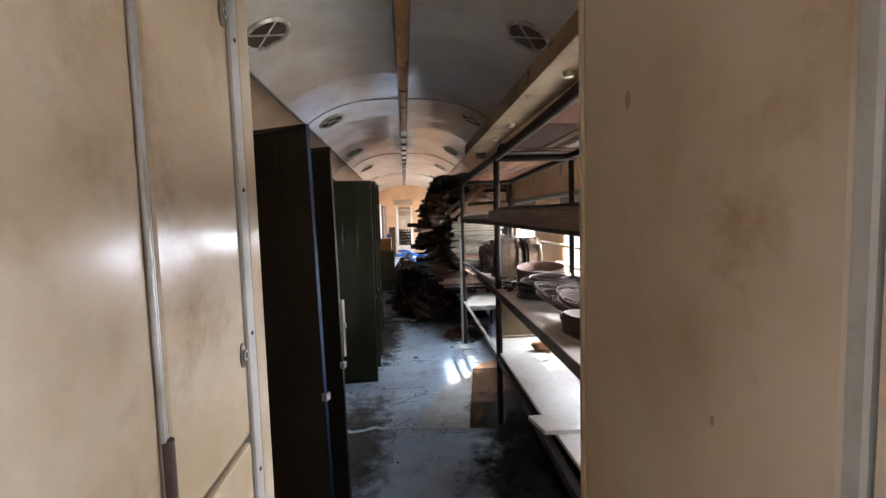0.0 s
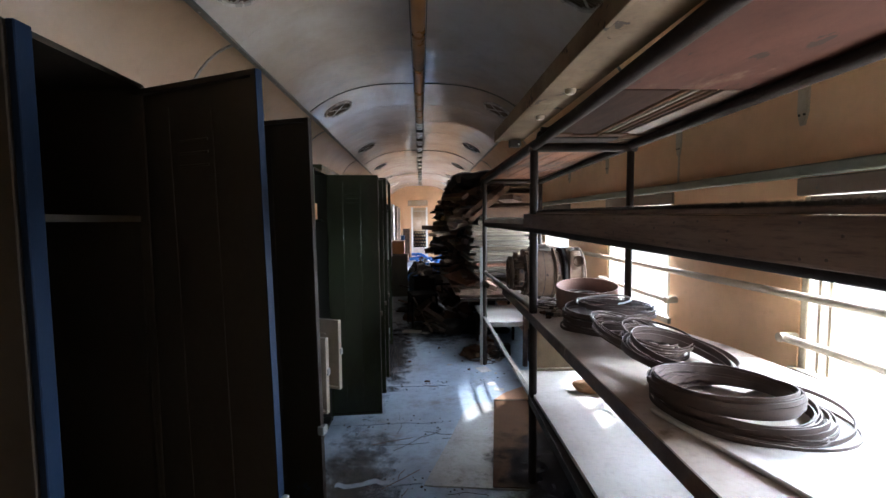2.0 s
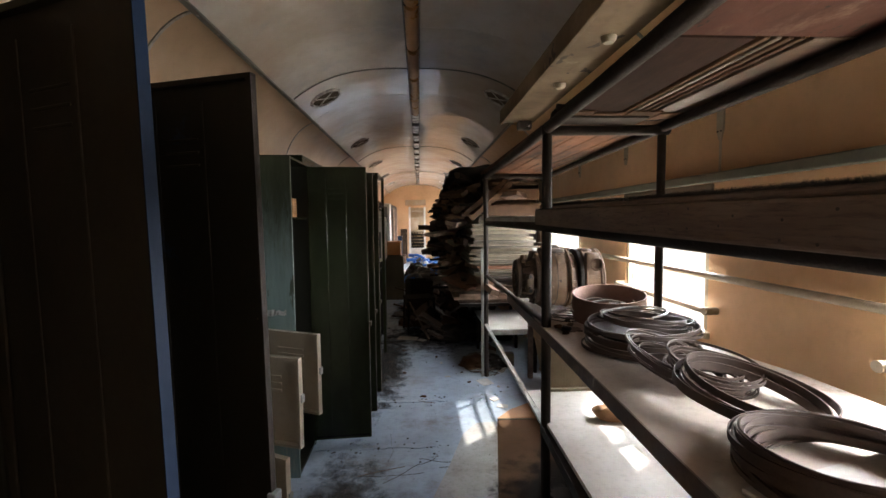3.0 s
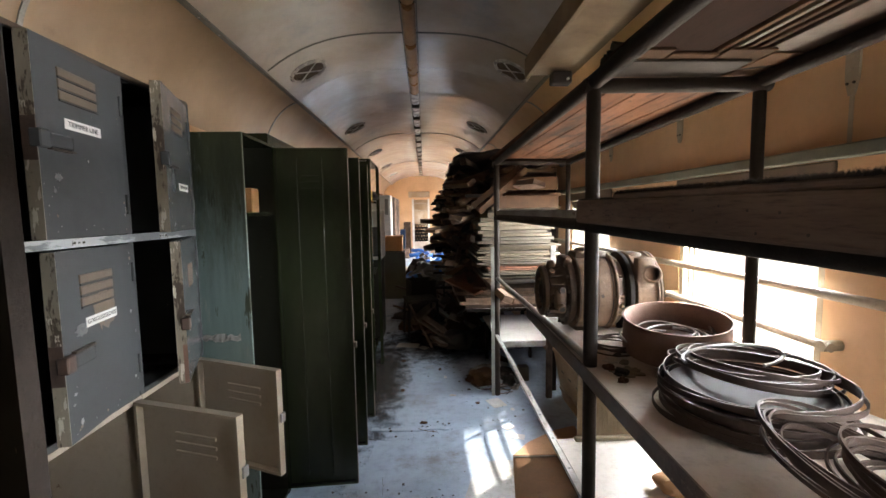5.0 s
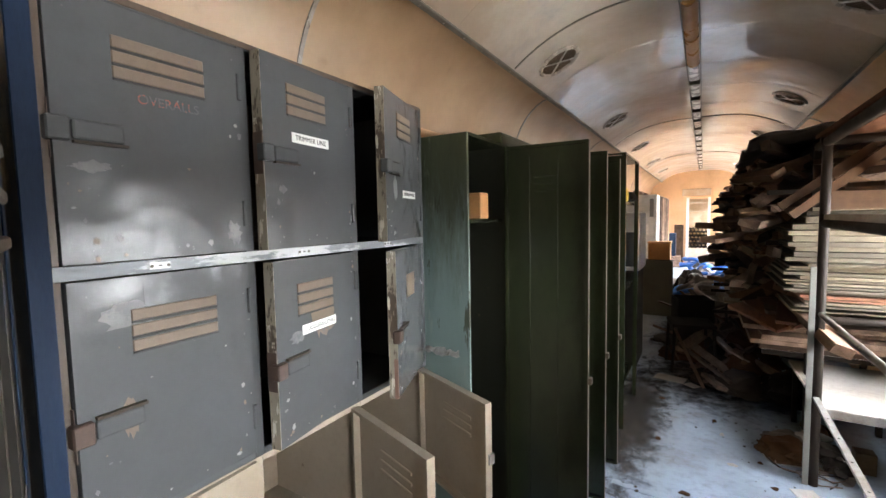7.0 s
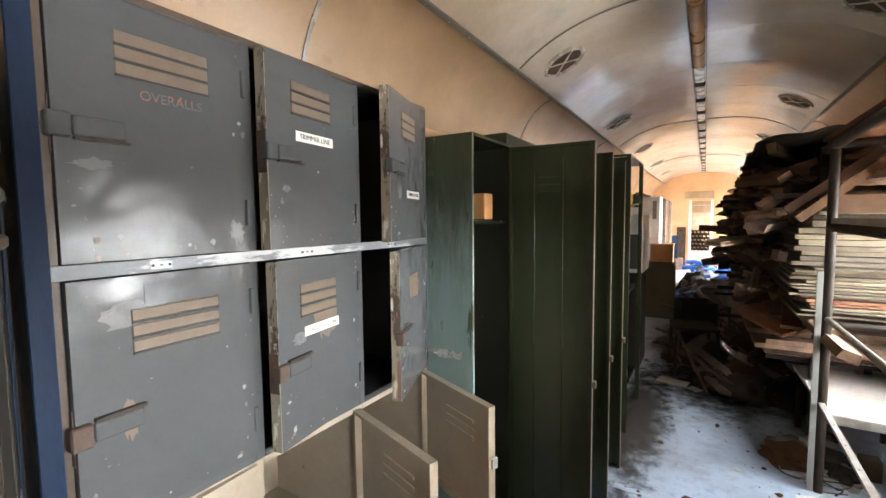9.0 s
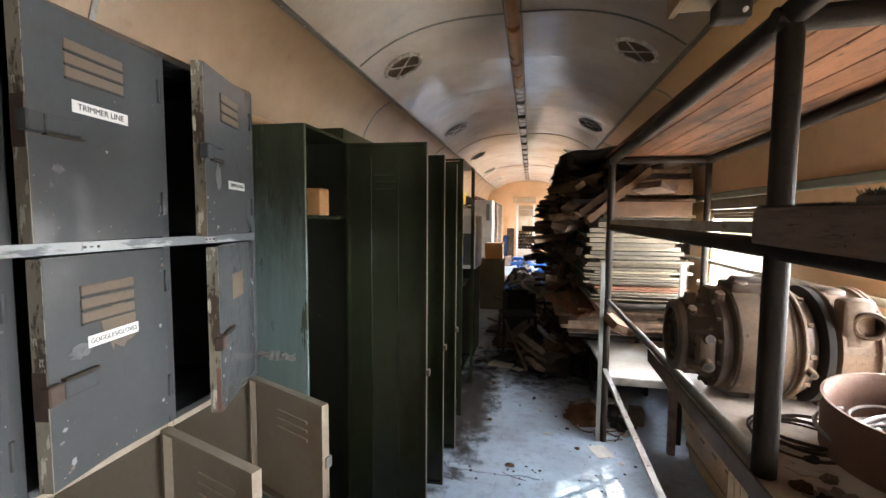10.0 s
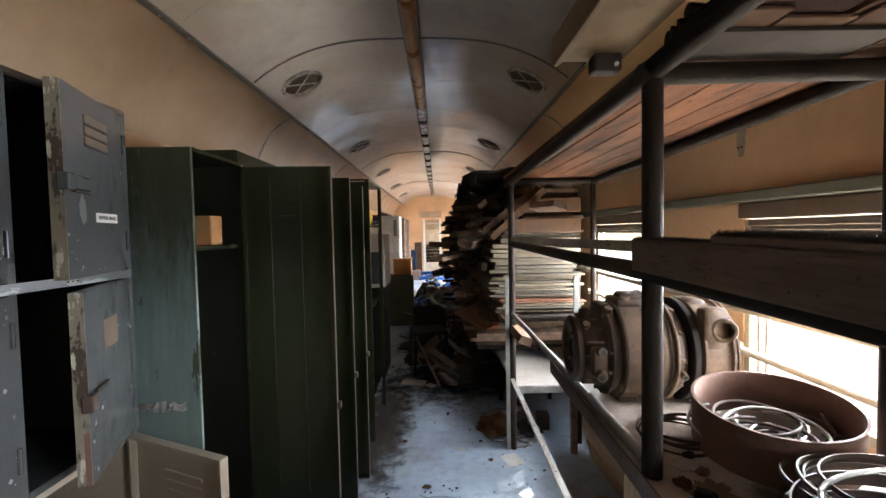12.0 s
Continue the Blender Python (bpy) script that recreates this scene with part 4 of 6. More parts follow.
for yy in GY:
    part("upright", bx(x0, GX - 0.01, yy - 0.012, yy + 0.012, 0.0, 0.868, 0.002), CREAMLOCK, cl)
part("back", bx(x0 - 0.006, x0, GY[0], GY[-1], 0.0, 0.868), CREAMLOCK, cl)
for y0, y1 in zip(GY, GY[1:]):
    for a, b in ((0.04, 0.055), (0.44, 0.455), (0.85, 0.868)):
        part("shelf", bx(x0, GX - 0.01, y0 + 0.012, y1 - 0.012, a, b), CREAMLOCK, cl)
for hy, ang, z0, z1, wd in ((2.882, 71, 0.47, 0.862, 0.40), (3.262, 66, 0.46, 0.872, 0.415), (2.882, 64, 0.06, 0.44, 0.36), (2.51, 3, 0.06, 0.44, 0.35), (2.51, 2, 0.47, 0.862, 0.35)):
    d = new("door")
    d.parent = cl
    d.matrix_basis = pose(GX, hy, z0, 0, 0, ang)
    h = z1 - z0
    bm = bmesh.new()
    tray(bm, wd, h, 0.026, 0.003, 0.012)
    part("panel", bm, CREAMLOCK, d)
    for i in range(3):
        part("louvre", bx(-0.007, 0.003, -wd * 0.75, -wd * 0.35, h - 0.10 - i * 0.03, h - 0.088 - i * 0.03, 0.002), CREAMLOCK, d)
    part("latch", bx(-0.016, 0.008, -wd - 0.006, -wd + 0.006, h * 0.5, h * 0.5 + 0.036, 0.002), ALU, d, "steel catch")

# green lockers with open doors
green_first = tall_locker("tall_locker", -1.17, -0.648, 3.290, 3.660, 1.788, 93, GREEN, "green steel locker with chalky turquoise side, door open", side_mtl=TURQ, inside=GREENSHADE)
tall_locker("tall_locker", -1.17, -0.648, 3.664, 4.034, 1.788, 93, GREEN, "dark green steel locker, door standing open", inside=GREENSHADE)
tall_locker("tall_locker", -1.17, -0.648, 4.038, 4.408, 1.788, 92, GREEN, "dark green steel locker, door standing open", inside=GREENSHADE)
solid("small_box", bx(-0.79, -0.70, 3.50, 3.58, 1.4635, 1.575, 0.004), ORANGEBOX, "orange cardboard box on the locker shelf", "box")
solid("steel_tray", bx(-1.10, -0.69, 3.70, 4.36, 1.789, 1.857, 0.006), GREEN, "dark green steel tray lying on the lockers", "tray")


bm = bmesh.new()
fr = random.Random(6)
strip = [[bm.verts.new((-0.90 + 0.013 * i, 3.286 - 0.010 * fr.random(), 0.930 + 0.013 * j + 0.006 * fr.uniform(-1, 1))) for j in range(3)] for i in range(17)]
for p, q in zip(strip, strip[1:]):
    for j in range(2):
        bm.faces.new((p[j], q[j], q[j + 1], p[j + 1]))
part("foil", bm, STEEL, green_first, "crumpled shiny foil strip")

# ---- left side beyond the lockers ----
cab = thing("open_cabinet", "dark green steel cabinet frame with an open top bay", "cabinet")
for xx, yy in ((-0.95, 4.935), (-0.35, 4.935), (-0.95, 5.57), (-0.35, 5.57)):
    part("post", bx(xx - 0.014, xx + 0.014, yy - 0.014, yy + 0.014, 0, 1.862), GREEN, cab)
for zz in (0.25, 0.92, 1.54):
    part("shelf", bx(-0.93, -0.365, 4.952, 5.553, zz, zz + 0.02), GREEN, cab)
part("top", bx(-0.965, -0.335, 4.92, 5.585, 1.864, 1.878), GREEN, cab)
part("side", bx(-0.935, -0.365, 4.930, 4.937, 0.12, 1.86), GREEN, cab)


def heap_cloth(name, c, size, mtl, label, cat, seed, group="", flat=0.5):
    """A crumpled cloth-like lump with folds."""
    bm = bmesh.new()
    bmesh.ops.create_icosphere(bm, subdivisions=4, radius=1.0)
    off = Vector((seed * 3.1, seed * 1.7, seed))
    for v in bm.verts:
        p = v.co.copy()
        n = noise.noise(p * 1.3 + off) * 0.45 + noise.noise(p * 3.2 + off) * 0.22 + abs(noise.noise(p * 6 + off)) * 0.14
        v.co = p * (1 + n)
        if v.co.z < 0:
            v.co.z *= 0.25
        v.co = Vector((v.co.x * size[0], v.co.y * size[1], v.co.z * size[2]))
    zmin = min(v.co.z for v in bm.verts)
    bmesh.ops.transform(bm, matrix=Matrix.Translation((c[0], c[1], c[2] - zmin)), verts=bm.verts[:])
    return solid(name, bm, mtl, label, cat, group=group, smooth=True)


solid("yellow_can", bx(-0.44, -0.37, 5.20, 5.32, 1.5605, 1.665, 0.02), YELLOW, "yellow plastic container on the cabinet shelf", "container")
heap_cloth("rag", (-0.44, 5.46, 1.5605), (0.09, 0.12, 0.07), BLACK, "black crumpled rag on the cabinet shelf", "rag", 3)
ap = thing("appliance", "pale blue-grey dented metal appliance on a dark base", "appliance")
part("casing", bx(-1.0, -0.40, 6.3, 6.75, 0.93, 1.49, 0.02), WHITE, ap)
part("panel", bx(-0.96, -0.44, 6.292, 6.299, 0.97, 1.30, 0.003), GREY, ap)
part("base", bx(-1.0, -0.42, 6.3, 6.75, 0.0, 0.928, 0.01), BLACK, ap)
fl = thing("far_locker", "white steel locker standing far down the aisle", "locker", "far lockers")
part("body", bx(-1.25, -0.60, 10.3, 10.85, 0, 1.815, 0.006), WHITE, fl)
part("door", bx(-0.86, -0.605, 10.286, 10.298, 0.1, 1.80, 0.004), WHITE, fl)
part("glass", bx(-0.715, -0.65, 10.278, 10.285, 1.42, 1.74), TRIM, fl, "grey pane")
part("notice", bx(-0.79, -0.73, 10.281, 10.285, 1.10, 1.30), LABEL, fl, "white paper notice")
fl = thing("far_locker", "locker with a dark slatted front far down the aisle", "locker", "far lockers")
part("body", bx(-1.25, -0.575, 10.9, 12.7, 0, 1.80, 0.006), BEAM, fl)
for j in range(9):
    part("slat", bx(-0.573, -0.555, 10.94 + j * 0.195, 11.07 + j * 0.195, 0.2, 1.79, 0.004), PLANK, fl)
heap_cloth("rag", (-1.0, 11.2, 1.8155), (0.15, 0.4, 0.09), BEAM, "dark bundle lying on the far lockers", "bundle", 8)
dk = thing("desk", "dark wooden desk half buried in stores", "desk")
part("top", bx(-1.25, -0.32, 9.4, 9.98, 0.69, 0.72, 0.004), BEAM, dk)
part("side", bx(-1.25, -0.35, 9.42, 9.45, 0.0, 0.688), BEAM, dk)
part("side", bx(-1.25, -0.35, 9.92, 9.95, 0.0, 0.688), BEAM, dk)
db = thing("drawer_box", "orange-brown wooden drawer box on the desk", "box")
part("body", bx(-0.66, -0.34, 9.55, 9.85, 0.7215, 1.00, 0.005), ORANGEBOX, db)
part("lid", bx(-0.67, -0.33, 9.54, 9.86, 1.002, 1.02, 0.003), ORANGEBOX, db)
ms = thing("metal_sheet", "grey-green rounded metal panel leaning against the desk", "panel")
part("panel", bx(-0.64, -0.25, 8.70, 8.72, 0.0, 0.80, 0.008), SHEETM, ms)
part("rim", bx(-0.65, -0.24, 8.695, 8.725, 0.802, 0.815, 0.004), GREY, ms)
solid("blue_crate", bx(-0.70, -0.54, 15.2, 15.6, 0.3, 0.93, 0.02), BLUEEDGE, "blue plastic crate by the end wall", "crate")
solid("crate_stand", bx(-0.75, -0.42, 15.15, 15.65, 0.0, 0.298, 0.01), BEAM, "dark wooden stand under the crate", "stand")
solid("wood_sheet", bx(-0.64, -0.40, 16.44, 16.47, 0.0, 1.14, 0.004), PLANK, "brown wooden panel leaning at the end wall", "panel")
# stack of pipes and shelves seen through the far doorway
pr = thing("pipe_stack", "stack of dark pipe ends on a rack beyond the doorway", "pipes")
for r in range(5):
    for c in range(6):
        bm = bmesh.new()
        m = pose(-0.30 + c * 0.105 + (r % 2) * 0.052, 17.5, 0.44 + r * 0.125, -90, 0, 0)
        lathe(bm, [(0.058, 0.0), (0.064, 0.0), (0.064, 0.9), (0.050, 0.9), (0.050, 0.0)], 16, m, closed=True)
        part("pipe", bm, BLACK, pr, smooth=True)
part("stand", bx(-0.5, 0.65, 17.4, 18.5, 0.0, 0.375, 0.01), WHITE, pr)
part("shelf", bx(-0.5, 0.65, 18.0, 18.5, 1.52, 1.55), FRAME, pr)
part("shelf", bx(-0.5, 0.65, 18.0, 18.5, 1.8, 1.83), FRAME, pr)
for xx in (-0.48, 0.6):
    part("upright", bx(xx, xx + 0.03, 18.0, 18.03, 0.376, 2.0), FRAME, pr)

# ---- right side: pipe rack ----
def front_x(y):
    """Plan line of the rack's front pipes, which close in a little towards the entrance."""
    return 0.602 + (y - 2.806) * (0.0178 if y > 2.806 else 0.03)


rack = thing("pipe_rack", "long storage rack of brown steel pipe along the windows", "rack")


def pipe(name, a, b, r=0.021, mtl=PIPE, parent=None, label=""):
    bm = bmesh.new()
    tube(bm, a, b, r, 16)
    return part(name, bm, mtl, parent or rack, label, True)


def bar(name, pts, half_w, half_h, mtl=PIPE, label=""):
    bm = bmesh.new()
    sweep(bm, pts, 0, flat=(half_w, half_h))
    return part(name, bm, mtl, rack, label)


for y, xb, yb in ((2.806, 1.108, 2.789), (4.77, 1.19, 4.77)):
    xf = front_x(y)
    pipe("post", (xf, y, 0), (xf, y, 1.82), 0.0215)
    pipe("post", (xb, yb, 0), (xb, yb, 1.80), 0.018)
    pipe("cross_bar", (xf - 0.03, y, 1.822), (xb + 0.03, yb, 1.822), 0.022)
    pipe("cross_bar", (xf, y, 0.905), (1.17, yb, 0.905), 0.018)
pipe("rail", (front_x(0.82), 0.82, 1.838), (front_x(2.806), 2.806, 1.832), 0.024)
pipe("rail", (front_x(2.806), 2.806, 1.832), (front_x(4.95), 4.95, 1.818), 0.024)
pipe("rail", (1.05, 0.82, 1.838), (1.108, 2.789, 1.832), 0.022)
pipe("rail", (1.108, 2.789, 1.832), (1.197, 4.95, 1.818), 0.022)
bar("shelf_angle", [(front_x(0.82) - 0.022, 0.82, 0.934), (front_x(2.806) - 0.024, 2.806, 0.936), (front_x(3.62) - 0.022, 3.62, 0.938)], 0.0025, 0.0235, CASTBROWN, "brown steel angle along the worktop edge")
bar("shelf_angle", [(front_x(0.82) - 0.001, 0.82, 0.931), (front_x(2.806) - 0.003, 2.806, 0.931), (front_x(3.62) - 0.001, 3.62, 0.931)], 0.018, 0.003, CASTBROWN, "brown steel angle along the worktop edge")
pipe("rail", (front_x(2.84) + 0.002, 2.84, 0.972), (front_x(4.74), 4.74, 0.935), 0.014, PALEPIPE, label="worn pale pipe rail beyond the worktop")
pipe("rail", (front_x(0.82) + 0.004, 0.82, 1.386), (front_x(2.806) - 0.002, 2.806, 1.402), 0.0225)
pipe("rail", (front_x(2.806) - 0.002, 2.806, 1.402), (front_x(4.77), 4.77, 1.405), 0.0205)
bar("rail", [(front_x(0.82) - 0.028, 0.82, 0.485), (front_x(2.79) - 0.026, 2.79, 0.495)], 0.0025, 0.021, PIPE, "brown steel angle under the lower boards")
bar("rail", [(front_x(0.82) - 0.006, 0.82, 0.490), (front_x(2.79) - 0.004, 2.79, 0.493)], 0.019, 0.003, PIPE, "brown steel angle under the lower boards")
a, b = Vector((front_x(2.81) - 0.012, 2.81, 0.508)), Vector((front_x(4.75) - 0.006, 4.75, 0.487))
bm = bmesh.new()
sweep(bm, [a, b], 0, flat=(0.013, 0.006))
part("rail", bm, PALEPIPE, rack, "pale scuffed flat rail with bolt holes")
for k in range(8):
    p = a.lerp(b, 0.08 + k * 0.11)
    bm = bmesh.new()
    tube(bm, p + Vector((0, 0, 0.003)), p + Vector((0, 0, 0.0065)), 0.005, 8)
    part("bolt", bm, DARKIN, rack)
bar("brace", [(0.64, 4.742, 1.432), (0.92, 3.1, 1.432)], 0.012, 0.020, PALEPIPE, "pale flat steel bar laid across the rack")
part("flat_post", bx(0.588, 0.6145, 4.752, 4.762, 0.0, 1.18, 0.002), TRIM, rack, "flat grey steel post")
part("flat_post", bx(1.085, 1.125, 4.86, 4.872, 0.50, 1.17, 0.003), TRIM, rack, "flat grey steel post")

wt = thing("worktop", "dusty grey board worktop on the rack, strewn with hoops", "worktop")
part("board", bx(0, 0.60, -0.62, 0, 0.957, 0.967, 0.003, m=pose(0.590, 1.62, 0, 0, 0, 14)), BOARD, wt, "newer white board")
part("board", slab([(front_x(1.0) - 0.018, 1.0), (1.255, 1.0), (1.20, 2.15), (1.105, 2.55), (1.09, 2.76), (1.09, 3.66), (front_x(3.66) - 0.016, 3.66), (front_x(2.806) - 0.020, 2.806)], 0.9355, 0.955), TABLE, wt)
solid("shelf_board", slab([(0.595, 1.86), (1.155, 1.86), (1.155, 3.16), (0.605, 3.16)], 0.4975, 0.515), BOARD, "dusty white lower shelf board", "board", group="lower shelf boards")
solid("shelf_board", slab([(0.518, 1.83), (0.548, 1.685), (1.155, 1.65), (1.155, 1.845)], 0.516, 0.534), BOARD, "short white board lying across the lower shelf", "board", group="lower shelf boards")
solid("shelf_board", slab([(0.60, 0.86), (1.155, 0.86), (1.155, 1.845), (0.60, 1.845)], 0.4975, 0.515), BOARD, "dusty white lower shelf board", "board", group="lower shelf boards")
bb = thing("bench_board", "pale bench board catching daylight by the timber", "board")
part("top", slab([(0.655, 4.80), (1.13, 4.80), (1.16, 5.65), (0.64, 5.65)], 0.405, 0.425), BOARD, bb)
part("lip", bx(0.66, 1.09, 4.778, 4.798, 0.375, 0.428, 0.006), PALEPIPE, bb)
for xx, yy in ((0.66, 5.60), (1.09, 5.60), (1.09, 4.81)):
    part("leg", bx(xx, xx + 0.03, yy, yy + 0.03, 0, 0.404), PIPE, bb)
solid("shelf_upper_board", bx(0.45, 1.15, 5.38, 7.2, 0.555, 0.575, 0.003), BOARD, "thin pale board shelf under the timber", "board")

# framed mesh panel standing on the lower shelf, crate panel on the floor behind
mp = thing("mesh_panel", "brown framed mesh panel standing on the lower shelf", "panel")
part("sheet", bx(0.685, 1.07, 3.14, 3.145, 0.535, 0.905), MESH, mp)
part("frame_rail", bx(0.675, 1.08, 3.125, 3.15, 0.5165, 0.534, 0.003), PALEPLANK, mp)
for k in range(24):
    x = 0.70 + k * 0.0155
    part("wire", bx(x, x + 0.002, 3.136, 3.139, 0.536, 0.905), MESH, mp)
# planks and sheets of the top shelf
for k in range(5):
    a = 0.61 + k * 0.108
    solid("top_plank", bx(a, a + 0.105, 2.86 + 0.02 * (k % 2), 4.90, 1.85, 1.872, 0.002), TOPPLANK, "reddish shelf plank on the pipe rack", "plank", group="top shelf planks")
solid("top_sheet", bx(0.60, 1.16, 0.84, 1.93, 1.861, 1.873, 0.002), PINK, "stained pinkish sheet lying on the rack", "sheet")
solid("top_sheet", bx(0.60, 0.845, 1.94, 2.74, 1.861, 1.876, 0.002), DARKRED, "dark reddish sheet lying on the rack", "sheet")
for k in range(4):
    solid("top_bar", bx(0.865 + k * 0.03, 0.880 + k * 0.03, 1.94, 2.74, 1.861, 1.885, 0.002), PALEPLANK if k == 1 else CHALK, "thin bar lying lengthwise on the rack", "bar", group="bars on the rack")
solid("top_strip", bx(0.99, 1.16, 1.94, 2.74, 1.861, 1.872, 0.002), CASTBROWN, "brownish strip of board lying on the rack", "strip")
for k in range(5):
    bm = bmesh.new()
    pts = [(0.60 + 0.06 * i, 2.74 + 0.02 * math.sin(i * 1.3 + k) - 0.012 * k, 1.855 + 0.012 * abs(math.sin(i * 1.9 + k * 2)) + 0.006 * k) for i in range(10)]
    sweep(bm, pts, 0.013, 8)
    solid("rag_roll", bm, BLACK, "black rolled rag stuffed over the cross bar", "rag", group="rags on the rack", smooth=True)
# boards coloured dark to paint the shade behind the cross bar
for k in range(4):
    solid("charred_board", bx(0.605 + k * 0.135, 0.735 + k * 0.135, 2.6 + 0.03 * (k % 2), 2.84, 1.8525, 1.8595, 0.002), CHALK, "dark board on the rack by the cross bar, shade in its colour", "board", group="charred boards")
solid("black_cloth", bx(0.62, 0.98, 2.66, 2.79, 1.844, 1.8515, 0.001), BLACK, "black cloth spread on the rack by the cross bar", "cloth")
cb = thing("cornice_board", "stained cream cornice board with lamp holders", "board", kind="structure")
part("board", bx(0.415, 0.552, 0.82, 2.845, 1.865, 1.885, 0.003), CORNICE, cb)
part("edge_strip", bx(0.400, 0.4135, 0.82, 2.845, 1.855, 1.915, 0.002), CORNICE, cb)
hk = thing("hook_box", "dark metal catch box under the cornice end", "catch")
bm = bmesh.new()
box(bm, 0.47, 0.53, 2.785, 2.825, 1.825, 1.862, 0.006)
part("body", bm, BLACK, hk)
bm = bmesh.new()
tube(bm, (0.515, 2.778, 1.837), (0.515, 2.786, 1.837), 0.004, 10)
# solid white disc that paints light showing through the hole
part("hole", bm, LABEL, hk, "white disc painting the light through the catch hole")
for y in (1.25, 1.95, 2.3):
    lh = thing("lamp_holder", "small round cream lamp holder under the cornice", "lamp holder", "lamp holders")
    bm = bmesh.new()
    lathe(bm, [(0.0001, 0), (0.012, 0), (0.017, 0.006), (0.018, 0.015)], 20, pose(0.49, y, 1.8495))
    part("cup", bm, FRAME, lh, smooth=True)

# timber beam with a bristle strip, the long brush laid on the rail
bb = thing("brush_beam", "long dark timber brush head with worn bristles", "brush")
TM = Matrix.Translation((0.536, 2.765, 1.413)) @ Matrix.Rotation(-0.03, 4, 'Z') @ Matrix.Rotation(0.0137, 4, 'X')
part("timber", bx(0, 0.042, -1.95, 0, 0.0, 0.066, 0.006, m=TM), BEAM, bb)
part("timber", bx(0.003, 0.039, -1.95, -0.26, 0.0665, 0.078, 0.003, m=TM), BEAM, bb, "thin upper batten")
rng = random.Random(4)
for k in range(44):
    yy, zz = -1.9 + 1.85 * (k // 2) / 22 + rng.uniform(-0.04, 0.04), (0.02, 0.048)[k % 2] + rng.uniform(-0.012, 0.010)
    bm = bmesh.new()
    tube(bm, TM @ Vector((0.001, yy, zz)), TM @ Vector((-0.0006, yy, zz)), 0.0022, 8)
    part("nail_hole", bm, CASTDARK, bb)
bm = bmesh.new()
for k in range(15000):
    y = -1.93 + 1.92 * rng.random()
    if -0.27 < y < -0.235:
        continue
    x = rng.uniform(0.002, 0.040)
    near = y > -0.26
    h = rng.uniform(0.002, 0.007) if near else rng.uniform(0.003, 0.011)
    z = 0.065 if near else 0.077
    dx, dy = rng.uniform(-0.008, 0.008), rng.uniform(-0.012, 0.012)
    v = [bm.verts.new(TM @ Vector(c)) for c in ((x - 0.0006, y, z), (x + 0.0006, y, z), (x, y + 0.001, z), (x + dx, y + dy, z + h))]
    for t in ((0, 1, 3), (1, 2, 3), (2, 0, 3)):
        bm.faces.new([v[i] for i in t])
part("bristles", bm, BRISTLE, bb)

# ---- things on the worktop ----
dr = thing("drum_ring", "rusty shallow drum ring holding bent rods", "ring")
DM = pose(0.916, 2.87, 1.032, 6, -3, 0) @ Matrix.Diagonal((0.90, 0.90, 1.05, 1))
bm = bmesh.new()
lathe(bm, [(0.176, -0.055), (0.180, -0.055), (0.181, 0.02), (0.177, 0.035), (0.181, 0.05), (0.183, 0.055), (0.176, 0.055), (0.172, 0.048), (0.172, -0.05)], 56, DM, closed=True)
part("wall", bm, RUSTDRUM, dr, smooth=True)
bm = bmesh.new()
lathe(bm, [(0.0001, -0.052), (0.171, -0.052), (0.171, -0.046), (0.0001, -0.046)], 40, DM)
# white board colour paints the sunlit inside of the drum
part("floor_plate", bm, BOARD, dr, "bottom in a pale colour that paints the sunlight")
rng = random.Random(7)
for k in range(11):
    r0 = rng.uniform(0.06, 0.12)
    c = Vector((rng.uniform(-0.05, 0.05), rng.uniform(-0.05, 0.05), -0.038 + 0.004 * k))
    n, st = 26, rng.uniform(0, 6)
    bm = bmesh.new()
    sweep(bm, [DM @ (c + Vector((r0 * math.cos(st + i * 0.21) * 1.15, r0 * math.sin(st + i * 0.21), 0.004 * math.sin(i * 0.4)))) for i in range(n)], 0.0042, 8)
    part("bent_rod", bm, STEEL if k % 2 else RUST, dr, smooth=True)
bm = bmesh.new()
box(bm, -0.02, 0.02, -0.03, 0.03, -0.003, 0.003, 0.001, m=DM @ pose(0.14, -0.02, -0.01, 40, 35, 20))
box(bm, -0.015, 0.015, -0.02, 0.02, -0.003, 0.003, 0.001, m=DM @ pose(0.12, -0.05, -0.02, -20, 50, 70))
part("scrap", bm, RUSTDRUM, dr, "torn rusty scrap")

gm = thing("gear_motor", "dusty cast-iron gear motor lying on the worktop", "machine")
# the shaft lies across the worktop, its open flange towards the aisle
AX = Matrix.Translation((0.560, 3.268, 1.113)) @ Matrix.Rotation(radians(-3), 4, 'Z') @ Matrix.Rotation(radians(90), 4, 'Y') @ Matrix.Diagonal((1, 1, 0.82, 1))
UPL = Vector((-1, 0, 0))
NEARL = Vector((0, -1, 0))


def gpart(name, prof, mtl=CAST, seg=44, m=None, label="", closed=False):
    bm = bmesh.new()
    lathe(bm, prof, seg, AX @ m if m is not None else AX, closed)
    return part(name, bm, mtl, gm, label, True)


def around(deg):
    """Outward direction in the motor's own space: 0 up, 90 towards the entrance."""
    return UPL * math.cos(radians(deg)) + NEARL * math.sin(radians(deg))


def knob(name, z, deg, r0, r1, r, mtl=CAST, seg=12, r2=None, label=""):
    bm = bmesh.new()
    d = around(deg)
    tube(bm, AX @ (Vector((0, 0, z)) + d * r0), AX @ (Vector((0, 0, z)) + d * r1), r, seg, r2=r2)
    return part(name, bm, mtl, gm, label, True)


def stud(name, z0, z1, rad, deg, r, mtl=CAST):
    bm = bmesh.new()
    d = around(deg) * rad
    tube(bm, AX @ (d + Vector((0, 0, z0))), AX @ (d + Vector((0, 0, z1))), r, 6)
    return part(name, bm, mtl, gm)


